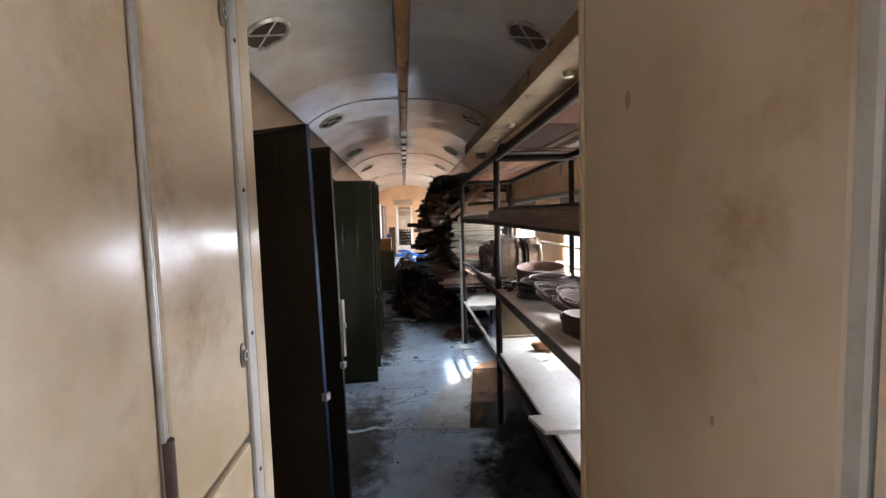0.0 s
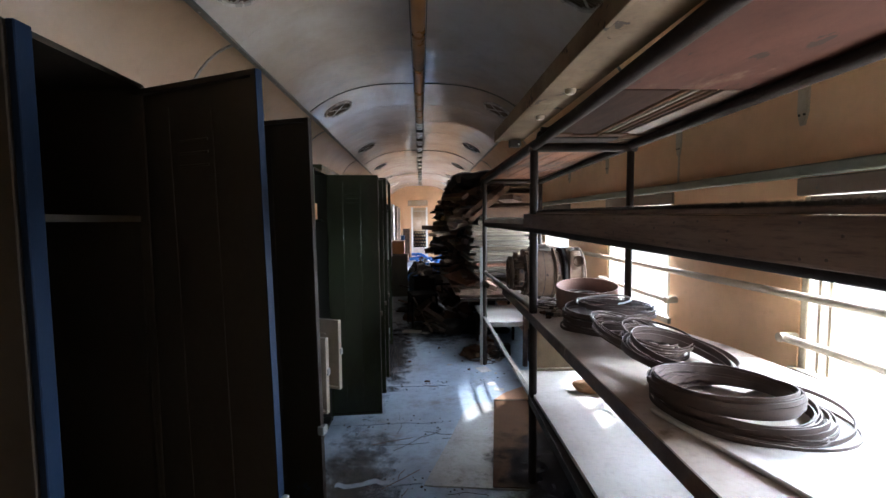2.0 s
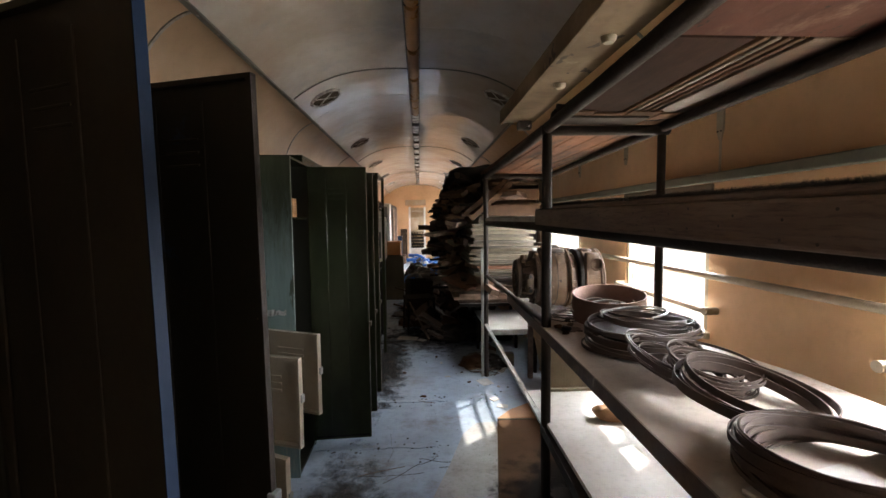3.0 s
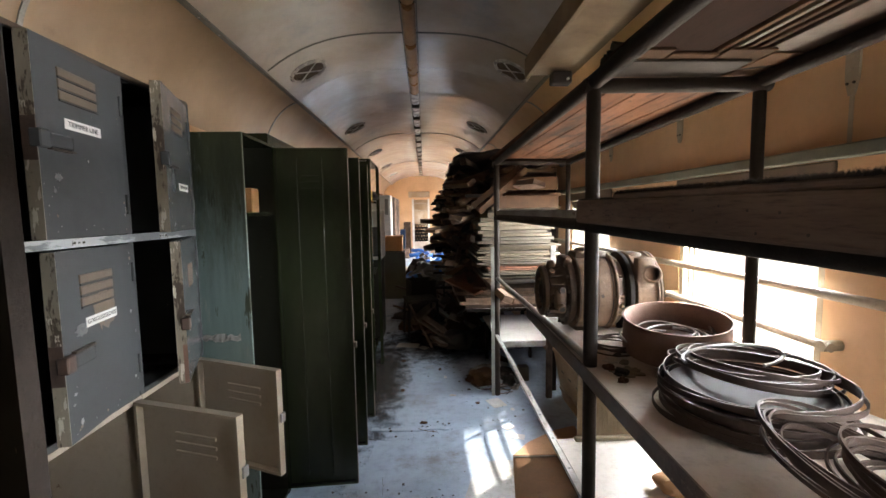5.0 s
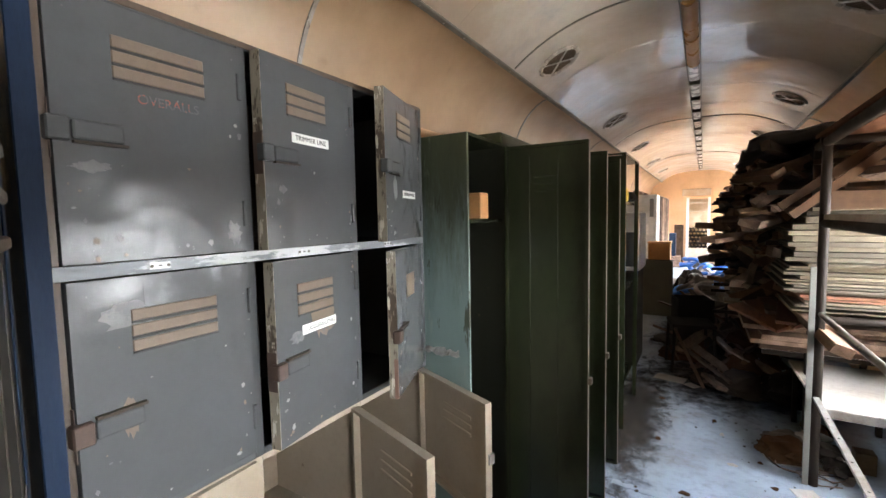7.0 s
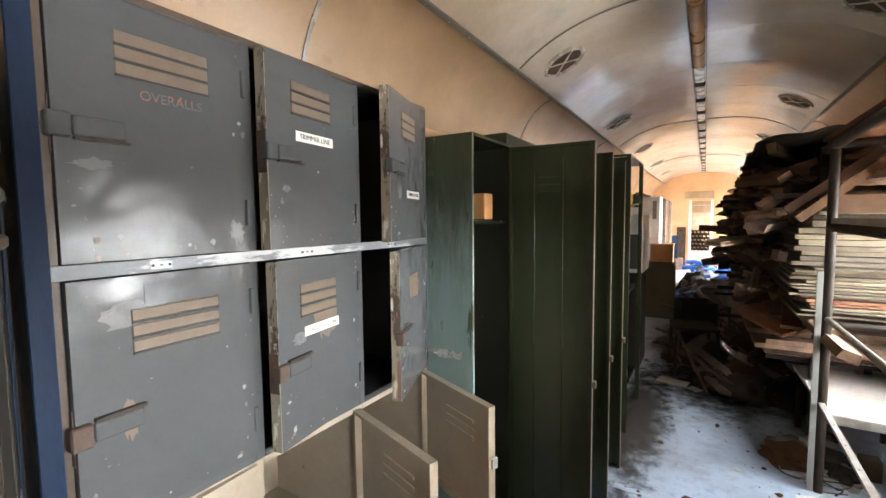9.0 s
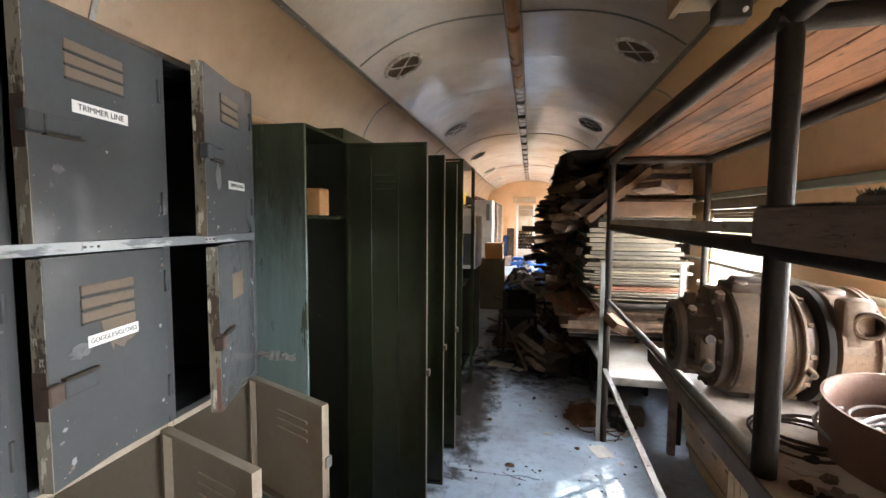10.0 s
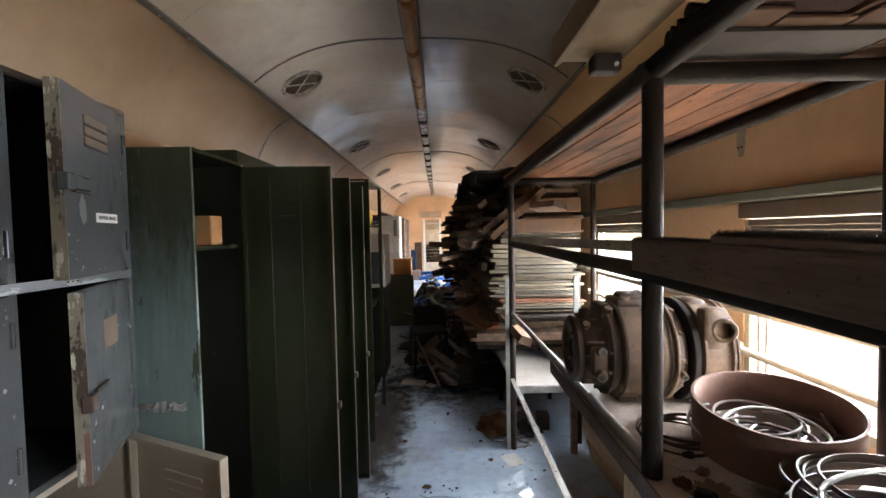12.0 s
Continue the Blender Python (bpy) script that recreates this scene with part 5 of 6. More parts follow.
gpart("end_flange", [(0.079, 0.024), (0.079, 0.002), (0.083, 0.0), (0.096, 0.002), (0.104, 0.010), (0.104, 0.026), (0.096, 0.032), (0.085, 0.033)], CASTBROWN, closed=True)
gpart("bore", [(0.0001, 0.024), (0.0785, 0.024), (0.0785, 0.028), (0.0001, 0.028)], INK, label="dark open bore")
gpart("bore_rim", [(0.030, 0.010), (0.040, 0.010), (0.042, 0.023), (0.030, 0.023)], CASTDARK, closed=True)
gpart("neck", [(0.090, 0.030), (0.097, 0.040), (0.102, 0.072), (0.112, 0.098), (0.122, 0.112)], CASTBROWN)
gpart("front_ring", [(0.120, 0.110), (0.138, 0.114), (0.143, 0.120), (0.143, 0.132), (0.134, 0.136), (0.132, 0.152), (0.146, 0.156)], CASTBROWN)
gpart("barrel", [(0.140, 0.154), (0.151, 0.158), (0.153, 0.168), (0.153, 0.318), (0.150, 0.328)])
gpart("band", [(0.149, 0.326), (0.159, 0.328), (0.161, 0.334), (0.159, 0.342), (0.150, 0.345)], CAST)
gpart("rear_cone", [(0.150, 0.343), (0.150, 0.356), (0.138, 0.378), (0.126, 0.386)], CASTBROWN)
gpart("rear_disc", [(0.105, 0.385), (0.152, 0.388), (0.160, 0.393), (0.160, 0.412), (0.150, 0.418), (0.1, 0.420)], BLACK, label="black rear disc")
gpart("housing", [(0.10, 0.420), (0.152, 0.423), (0.159, 0.428), (0.159, 0.438), (0.154, 0.441), (0.154, 0.520), (0.161, 0.523), (0.161, 0.531), (0.156, 0.534), (0.162, 0.537), (0.162, 0.545), (0.148, 0.552), (0.0001, 0.556)], CAST, 40, label="round cast rear housing")
for zz, r in ((0.163, 0.1555), (0.245, 0.1548), (0.312, 0.1555)):
    gpart("seam", [(0.1510, zz), (r, zz), (r, zz + 0.004), (0.1510, zz + 0.004)], CASTDARK, closed=True)
# cover plate and lugs along the top
for z0, z1, r0, r1, hw in ((0.165, 0.318, 0.13, 0.168, 0.060), (0.190, 0.290, 0.16, 0.178, 0.042), (0.105, 0.150, 0.10, 0.150, 0.045), (0.43, 0.50, 0.12, 0.160, 0.05)):
    bm = bmesh.new()
    vs = box(bm, -r1, -r0, -hw, hw, z0, z1, 0.012, m=AX)
    for v in vs:
        v.co += Vector((0, 0, 0.006 * noise.noise(v.co * 30)))
    part("top_cover", bm, CASTBROWN, gm, "lumpy greasy cover plate", True)
for z, deg, r0, r1, r in ((0.060, 0, 0.08, 0.128, 0.020), (0.060, -42, 0.08, 0.125, 0.016), (0.045, 38, 0.08, 0.122, 0.015), (0.20, 14, 0.14, 0.176, 0.022), (0.285, -10, 0.14, 0.184, 0.018), (0.13, 25, 0.11, 0.156, 0.016)):
    knob("lug", z, deg, r0, r1, r, CAST, 14, r * 0.75)
for k in range(12):
    stud("stud", 0.012, 0.0235, 0.062, 30 * k + 12, 0.0065)
for k in range(14):
    stud("bolt", 0.104, 0.122, 0.134, 360 / 14 * k + 5, 0.0065, CASTBROWN)
for k in range(12):
    stud("bolt", 0.345, 0.362, 0.154, 30 * k, 0.006)
for k in range(8):
    stud("bolt", 0.505, 0.517, 0.140, 45 * k + 20, 0.007, CASTBROWN)
for k in range(16):
    bm = bmesh.new()
    box(bm, -0.112, -0.094, -0.004, 0.004, 0.036, 0.104, 0.0015, m=AX @ Matrix.Rotation(2 * math.pi * k / 16, 4, 'Z'))
    part("rib", bm, CASTBROWN, gm)
# valve block on the near side of the front flange
bm = bmesh.new()
c = around(98) * 0.108
box(bm, c.x - 0.045, c.x + 0.040, c.y - 0.030, c.y + 0.020, 0.050, 0.100, 0.010, m=AX)
part("valve_block", bm, CAST, gm, "small bolted valve block", True)
for z, deg, r, mtl in ((0.074, 108, 0.016, CAST), (0.074, 80, 0.013, CASTBROWN)):
    knob("valve_stub", z, deg, 0.10, 0.158, r, mtl, 16)
    knob("valve_bore", z, deg, 0.150, 0.1588, r * 0.62, INK, 12)
knob("plug", 0.350, 104, 0.12, 0.176, 0.010, CAST, 12)
knob("plug_bore", 0.350, 104, 0.17, 0.1768, 0.005, INK, 10)
# pipe outlet on the rear housing, open towards the entrance
PORT = Vector((0.952, 3.088, 1.200))
PD = Vector((-0.34, -0.94, -0.02)).normalized()
PM = Matrix.Translation(PORT) @ PD.to_track_quat('Z', 'Y').to_matrix().to_4x4()
bm = bmesh.new()
lathe(bm, [(0.024, -0.060), (0.024, -0.002), (0.0265, 0.0), (0.033, 0.0), (0.035, -0.003), (0.035, -0.014), (0.032, -0.019), (0.0315, -0.045), (0.033, -0.075), (0.037, -0.12), (0.02, -0.121)], 28, PM)
part("outlet", bm, CAST, gm, "round pipe outlet", True)
bm = bmesh.new()
lathe(bm, [(0.0001, -0.052), (0.0238, -0.052), (0.0238, -0.050), (0.0001, -0.050)], 24, PM)
part("outlet_bore", bm, BLACK, gm, "black outlet bore")
bm = bmesh.new()
box(bm, -0.150, 0.09, -0.150, -0.10, 0.425, 0.512, 0.014, m=AX)
part("housing_cheek", bm, CAST, gm, "flat-faced cheek of the rear housing", True)
for z in (0.20, 0.46):
    q = AX @ Vector((0, 0, z))
    part("foot", bx(q.x - 0.03, q.x + 0.03, q.y - 0.06, q.y + 0.06, 0.9552, 0.99, 0.004), CASTDARK, gm)


def hoop(bm, R, w, t, m, seg=56, wob=0.0, ph=0.0):
    """A flat-iron hoop: w high, t thick."""
    vs = lathe(bm, [(R - t, -w), (R, -w), (R, w), (R - t, w)], seg, None, True)
    for v in vs:
        a = math.atan2(v.co.y, v.co.x)
        v.co.z += wob * math.sin(2 * a + ph)
    bmesh.ops.transform(bm, matrix=m, verts=vs)


def hoop_stack(c, R, n, z0, z1, tilt=(0, 0), label="stack of rusty flat-iron hoops on the worktop", spread=0.015, w=0.006, seed=1, shrink=0.12, wob=0.004):
    g = random.Random(seed)
    t = thing("hoop_stack", label, "hoops", "iron hoops")
    for i in range(n):
        f = i / max(1, n - 1)
        bm = bmesh.new()
        hoop(bm, R * (1 - shrink * g.random()), w * g.uniform(0.8, 1.3), 0.0035, pose(c[0] + g.uniform(-spread, spread), c[1] + g.uniform(-spread, spread), z0 + (z1 - z0) * f, tilt[0] + g.uniform(-2, 2), tilt[1] + g.uniform(-2, 2)), wob=wob, ph=g.uniform(0, 6))
        part("hoop", bm, RUST, t, smooth=True)
    return t


hoop_stack((0.772, 1.612), 0.168, 17, 1.004, 1.034, (-4, 1), spread=0.007, seed=3, w=0.006, shrink=0.10)
hoop_stack((0.798, 1.602), 0.186, 13, 0.976, 1.0, spread=0.018, seed=31, w=0.006, shrink=0.12, label="lower rusty flat-iron hoops under the near stack")
hoop_stack((0.83, 1.585), 0.20, 3, 0.973, 0.98, spread=0.03, seed=4, w=0.004, label="wide rusty hoops under the stack")
hoop_stack((0.85, 1.915), 0.165, 5, 0.988, 1.02, (9, 7), "leaning rusty flat-iron hoops", 0.020, 0.010, 5, 0.14)
hoop_stack((0.80, 2.15), 0.145, 8, 0.992, 1.035, (13, 15), "bundle of thin rusty hoops leaning on the stack", 0.014, 0.004, 23, 0.12)
hoop_stack((0.843, 2.455), 0.198, 9, 0.964, 1.05, (0, 0), spread=0.015, seed=9, w=0.007)
hoop_stack((0.94, 2.56), 0.17, 7, 1.02, 1.058, (-3, 3), "loose upper rusty hoops", 0.03, 0.004, 12)
hoop_stack((0.86, 2.10), 0.13, 9, 0.972, 1.03, (10, 6), "small coil of rusty rod", 0.02, 0.004, 15, 0.3)
hoop_stack((0.76, 2.98), 0.10, 4, 0.960, 0.978, (0, 0), "flat rusty hoops beside the drum ring", 0.02, 0.003, 18, 0.2)
bm = bmesh.new()
pts = [(0.87 + 0.13 * math.cos(a), 2.54 + 0.05 * math.sin(a), 1.068 + 0.015 * math.sin(a + 0.5)) for a in [0.3 * i - 1.2 for i in range(16)]]
sweep(bm, pts, 0.0045, 8)
solid("bent_wire", bm, STEEL, "bent steel wire loop on the hoops", "wire", smooth=True)
bm = bmesh.new()
pts = [(0.82 + 0.04 * math.cos(a) * 1.2, 1.42 + 0.03 * math.sin(a), 0.969 + 0.001 * i) for i, a in enumerate([0.5 * k for k in range(25)])]
sweep(bm, pts, 0.002, 6)
solid("wire_ring", bm, RUST, "small twist of rusty wire on the worktop", "wire")
bm = bmesh.new()
bmesh.ops.create_icosphere(bm, subdivisions=3, radius=1)
for v in bm.verts:
    p = v.co.copy()
    p *= 1 + 0.35 * noise.noise(p * 1.6 + Vector((4, 1, 2))) + 0.1 * noise.noise(p * 5)
    v.co = Vector((p.x * 0.075, p.y * 0.045, max(p.z, -0.6) * 0.045))
bmesh.ops.transform(bm, matrix=pose(0.905, 2.80, 0.543, 0, 0, -20), verts=bm.verts[:])
solid("brown_lump", bm, PLY, "crumpled brown lump on the lower shelf board", "lump", smooth=True)


def ragged(name, c, rx, ry, z, t, mtl, label, cat, seed, group="", kind=""):
    """A flat torn piece with an uneven outline."""
    g = random.Random(seed)
    bm = bmesh.new()
    n = 30
    ring = []
    for k in range(n):
        a = 2 * math.pi * k / n
        f = 0.8 + 0.45 * noise.noise(Vector((math.cos(a) * 1.7 + seed, math.sin(a) * 1.7, seed * 0.37))) + g.uniform(-0.1, 0.1)
        ring.append((c[0] + rx * f * math.cos(a), c[1] + ry * f * math.sin(a)))
    lo = [bm.verts.new((x, y, z)) for x, y in ring]
    hi = [bm.verts.new((x, y, z + t * g.uniform(0.6, 1.4))) for x, y in ring]
    mid = bm.verts.new((c[0], c[1], z + t))
    for k in range(n):
        q = (k + 1) % n
        bm.faces.new((lo[k], lo[q], hi[q], hi[k]))
        bm.faces.new((hi[k], hi[q], mid))
    bm.faces.new(list(reversed(lo)))
    return solid(name, bm, mtl, label, cat, kind, group)


ragged("torn_paper", (0.70, 2.84), 0.045, 0.035, 0.9555, 0.003, PAPER, "torn yellowish paper on the worktop", "paper", 5, "worktop scraps")
ragged("torn_card", (0.69, 2.74), 0.06, 0.05, 0.9556, 0.004, LOUVRE, "torn dark cardboard on the worktop", "card", 9, "worktop scraps")
ragged("oil_stain", (0.86, 2.69), 0.14, 0.12, 0.9552, 0.0003, DIRTSHADE, "dark thin patch round the drum ring", "stain", 14, kind="structure")
for k, (x, y, s) in enumerate(((0.645, 2.76, 0.016), (0.66, 2.71, 0.020), (0.71, 2.80, 0.014), (0.64, 2.66, 0.014), (0.72, 2.87, 0.012))):
    heap_cloth("crumpled_scrap", (x, y, 0.9565), (s, s * 0.8, s * 0.9), (CARD, BLACK, LOUVRE)[k % 3], "crumpled dark scrap on the worktop by the post", "scrap", 200 + k, "worktop scraps")

bm = bmesh.new()
lathe(bm, [(0.0001, 1.006), (0.09, 1.007), (0.150, 1.014), (0.172, 1.026), (0.176, 1.024), (0.154, 1.009), (0.09, 1.001), (0.0001, 1.000)], 48, Matrix.Translation((0.85, 2.455, 0)))
solid("dished_lid", bm, LACQUER, "dark glossy dished lid lying inside the hoops", "lid", smooth=True)

# ---- timber store ----
rng = random.Random(21)


def plank(name, x0, x1, y0, y1, z0, z1, mtl, label, m=None, cat="plank", chip=0.0):
    bm = bmesh.new()
    vs = box(bm, x0, x1, y0, y1, z0, z1, 0.003)
    if chip:
        for v in vs:
            v.co += Vector((rng.uniform(-chip, chip) * 0.3, rng.uniform(-chip, chip), rng.uniform(-chip, chip) * 0.2))
    if m is not None:
        bmesh.ops.transform(bm, matrix=m, verts=bm.verts[:])
    return solid(name, bm, mtl, label, cat, group="stacked timber")


# rack bearers carrying the timber
for y in (5.35, 6.6, 7.9, 9.1):
    br = thing("timber_bearer", "dark steel bearer frame carrying the timber", "frame", "timber bearers")
    for x in (0.68, 1.24):
        part("post", bx(x, x + 0.04, y, y + 0.04, 0, 1.84), PIPE, br)
    for z in (0.52, 0.78, 1.25, 1.58):
        part("arm", bx(0.20 if y > 5.5 else 0.46, 1.24, y + 0.042, y + 0.072, z, z + 0.03), PIPE, br)
# pale boards
z = 0.895
k = 0
while z < 1.40:
    t = rng.choice((0.015, 0.018, 0.022)) if z < 1.16 else rng.choice((0.030, 0.036, 0.042))
    xl = 0.555 + rng.uniform(-0.05, 0.06)
    plank("timber_board", xl, xl + rng.uniform(0.55, 0.66), 4.98 + rng.uniform(0, 0.10), 8.6, z, z + t - 0.003, REDWOOD if k in (4, 5) else PALEPLANK, "pale painted board in the timber stack", cat="board")
    z += t
    k += 1
for z, xl in ((1.442, 0.64), (1.468, 0.66)):
    plank("timber_board", xl, xl + 0.62, 5.15 + rng.uniform(0, 0.1), 8.4, z, z + 0.024, PALEPLANK, "pale painted board in the timber stack", cat="board")
for z in (0.577, 0.62, 0.655, 0.69, 0.725):
    xl = 0.40 + rng.uniform(-0.06, 0.05)
    plank("timber_board", xl, xl + 0.75, 5.3 + rng.uniform(-0.1, 0.1), 8.4, z, z + 0.032, PLANK, "brown board at the bottom of the timber stack", cat="board")
# dark mixed planks, their ends towards the aisle
for lvl, (zb, n) in enumerate(((0.77, 16), (0.92, 16), (1.08, 18), (1.27, 20), (1.41, 18), (1.61, 20), (1.72, 16), (1.82, 10))):
    for i in range(n):
        L = rng.uniform(0.6, 2.6)
        w, t = rng.uniform(0.05, 0.12), rng.uniform(0.032, 0.075)
        bulge = 0.02 + 0.10 * math.sin(lvl / 7 * math.pi)
        yc = rng.uniform(5.75, 9.0)
        x = rng.uniform(0.57 - bulge - 0.10 * (yc - 5.7) / 3, 0.66 if lvl < 5 else 1.1)
        m = pose(x, yc, zb + rng.uniform(0, 0.11), rng.uniform(-4, 4), rng.uniform(-18, 18), rng.gauss(0, 9))
        plank("timber_plank", -w / 2, w / 2, -L / 2, L / 2, -t / 2, t / 2, PLANK if rng.random() < 0.75 else BEAM, "dark weathered plank in the timber stack", m, chip=0.02)
for i in range(20):
    L = rng.uniform(0.2, 0.5)
    w, t = rng.uniform(0.05, 0.13), rng.uniform(0.03, 0.08)
    m = pose(rng.uniform(0.46, 0.62), rng.uniform(5.5, 8.6), rng.uniform(0.82, 1.76), rng.uniform(-15, 15), rng.uniform(-25, 25), rng.uniform(50, 130))
    plank("timber_offcut", -w / 2, w / 2, -L / 2, L / 2, -t / 2, t / 2, BLACK if i % 2 else PLANK, "dark offcut sticking out of the timber stack", m, chip=0.02)
for i in range(90):
    L = rng.uniform(0.12, 0.36)
    w, t = rng.uniform(0.05, 0.12), rng.uniform(0.03, 0.09)
    y = rng.uniform(5.55, 7.6)
    zc = rng.uniform(0.77, 1.88)
    m = pose(rng.uniform(0.42, 0.66) - 0.05 * math.sin((zc - 0.72) * 2.6), y, zc, rng.uniform(-35, 35), rng.uniform(-40, 40), rng.uniform(-70, 160))
    plank("timber_offcut", -w / 2, w / 2, -L / 2, L / 2, -t / 2, t / 2, (PLANK, CHALK, PALEPLANK)[i % 3], "dark splintered offcut jammed in the timber stack", m, chip=0.025)
for i in range(7):
    m = pose(0.42 + 0.05 * i, 5.30 + 0.09 * (i % 3), 0.79 + 0.015 * (i % 4), 6, -14 + 5 * i, 25 - 11 * i)
    plank("timber_plank", -0.05, 0.05, -0.25, 0.25, -0.010, 0.010, REDWOOD, "reddish plank end slipping out of the timber stack", m, chip=0.012)
for i in range(70):
    L = rng.uniform(0.3, 1.2)
    w, t = rng.uniform(0.03, 0.08), rng.uniform(0.02, 0.05)
    zc = rng.uniform(0.82, 1.89)
    m = pose(rng.uniform(0.44, 0.62) - 0.05 * math.sin((zc - 0.72) * 2.6), rng.uniform(5.7, 7.8), zc, rng.uniform(-12, 12), rng.uniform(-45, 45), rng.gauss(0, 14))
    plank("timber_plank", -w / 2, w / 2, -L / 2, L / 2, -t / 2, t / 2, (CHALK, PLANK)[i % 2], "dark weathered plank in the timber stack", m, chip=0.02)
# top layer of timber inside the rack's end bay and the slanting planks
for i in range(9):
    zz = 1.50 + 0.036 * i
    plank("timber_plank", 0.72 + rng.uniform(-0.06, 0.1), 1.25, 5.1 + rng.uniform(0, 0.3), 7.6, zz, zz + 0.03, PLANK, "brown plank stacked at the back of the rack")
for a, b in (((0.475, 4.965, 1.495), (0.86, 4.965, 1.805)), ((0.525, 4.935, 1.445), (0.91, 4.935, 1.785))):
    bm = bmesh.new()
    sweep(bm, [a, b], 0, flat=(0.011, 0.022))
    solid("slanting_plank", bm, CHALK, "brown plank leaning across the timber ends", "plank", group="slanting planks")
# wide boards standing on edge behind the stack, against the windows
for y0, y1, z1 in ((5.30, 6.72, 1.62), (6.74, 8.10, 1.78), (8.12, 9.3, 1.70)):
    plank("backing_board", 1.268, 1.285, y0, y1, 0.82, z1, PLANK, "wide brown board standing behind the timber", cat="board")
for x0, x1, z0, z1 in ((0.70, 1.20, 1.475, 1.580), (0.72, 1.20, 1.625, 1.73)):
    plank("timber_board", x0, x1, 5.042, 5.060, z0, z1, CHALK, "wide brown board standing on edge in the rack end", cat="board")
# lumps, blocks and stray ends along the aisle side of the stack
plank("timber_block", 0.36, 0.51, 5.55, 5.80, 1.335, 1.475, PALEPLANK, "short pale timber block jammed in the stack", cat="block", chip=0.01)
plank("timber_board", 0.25, 0.55, 5.74, 5.90, 0.783, 0.803, PALEPLANK, "pale board end sticking out of the stack", cat="board", chip=0.01)
for k, (x, y, z, a, b, c) in enumerate(((0.33, 6.5, 1.46, 0.13, 0.22, 0.07), (0.38, 6.15, 1.16, 0.11, 0.16, 0.09), (0.42, 5.9, 1.02, 0.10, 0.14, 0.06), (0.46, 5.75, 1.60, 0.10, 0.18, 0.05), (0.28, 6.9, 1.10, 0.12, 0.2, 0.08), (0.50, 5.55, 1.17, 0.07, 0.12, 0.06))):
    heap_cloth("rubber_lump", (x, y, z), (a, b, c), (BLACK, CHALK)[k % 2], "black lumpy scrap wedged in the timber stack", "scrap", 400 + k, "stacked timber")
# drooping black sheet over the top
bm = bmesh.new()
NX, NY = 24, 20
G = [[None] * (NY + 1) for _ in range(NX + 1)]
for i in range(NX + 1):
    for j in range(NY + 1):
        u, v = i / NX, j / NY
        x, y = 0.34 + 0.78 * u, 5.2 + 1.5 * v
        zz = 1.955 + 0.05 * noise.noise(Vector((x * 5, y * 3, 1))) - 0.10 * max(0, 0.35 - u) - 0.03 * v
        G[i][j] = bm.verts.new((x, y, zz))
for i in range(NX):
    for j in range(NY):
        bm.faces.new((G[i][j], G[i + 1][j], G[i + 1][j + 1], G[i][j + 1]))
ob = solid("black_sheet", bm, BLACK, "black crumpled sheet thrown over the timber", "sheet", smooth=True)
sm = ob.modifiers.new("thick", 'SOLIDIFY')
sm.thickness = 0.008

# dark heap on the floor under and before the timber
# filler lumps; their dark colours paint the shadows among the scrap
for k in range(16):
    heap_cloth("scrap_sack", (rng.uniform(0.15, 0.9), rng.uniform(5.9, 8.6), 0.0), (rng.uniform(0.12, 0.26), rng.uniform(0.15, 0.3), rng.uniform(0.10, 0.2)), (BLACK, CARD, BLACK, BEAM)[k % 4], "dark lump filling the scrap heap, shadow in its colour", "sack", k + 1, "scrap on the floor")
for k in range(7):
    heap_cloth("floor_rag", (rng.uniform(0.55, 0.85), rng.uniform(4.95, 5.5), 0.0), (rng.uniform(0.05, 0.14), rng.uniform(0.06, 0.16), rng.uniform(0.03, 0.07)), (CLOTH, BLACK, CARD)[k % 3], "grimy dark rag on the floor by the rack foot", "rag", 40 + k, "rags on the floor")


for k in range(22):
    heap_cloth("scrap_sack", (rng.uniform(-0.22, 0.5), rng.uniform(6.1, 8.5), 0.0), (rng.uniform(0.08, 0.2), rng.uniform(0.1, 0.22), rng.uniform(0.03, 0.09)), (BLACK, BEAM, CARD)[k % 3], "dark lump filling the scrap heap, shadow in its colour", "sack", k + 120, "scrap on the floor")
for k in range(60):
    L, w, t = rng.uniform(0.15, 0.7), rng.uniform(0.02, 0.16), rng.uniform(0.008, 0.03)
    lean = rng.uniform(0, 38)
    x, y = rng.uniform(-0.12, 0.62), rng.uniform(5.9, 8.5)
    m = pose(x, y, 0.05 + L / 2 * math.sin(radians(lean)) + w / 2, lean, rng.uniform(-20, 20), rng.uniform(-90, 90))
    bm = bmesh.new()
    if k % 3:
        box(bm, -w / 2, w / 2, -L / 2, L / 2, -t / 2, t / 2, 0.003, m=m)
    else:
        tube(bm, m @ Vector((0, -L / 2, 0)), m @ Vector((0, L / 2, 0)), t / 2 + 0.004, 10)
    solid("scrap_piece", bm, (BLACK, BEAM, CASTBROWN, RUST, CARD)[k % 5], "dark scrap metal piece in the heap on the floor", "scrap", group="scrap on the floor")


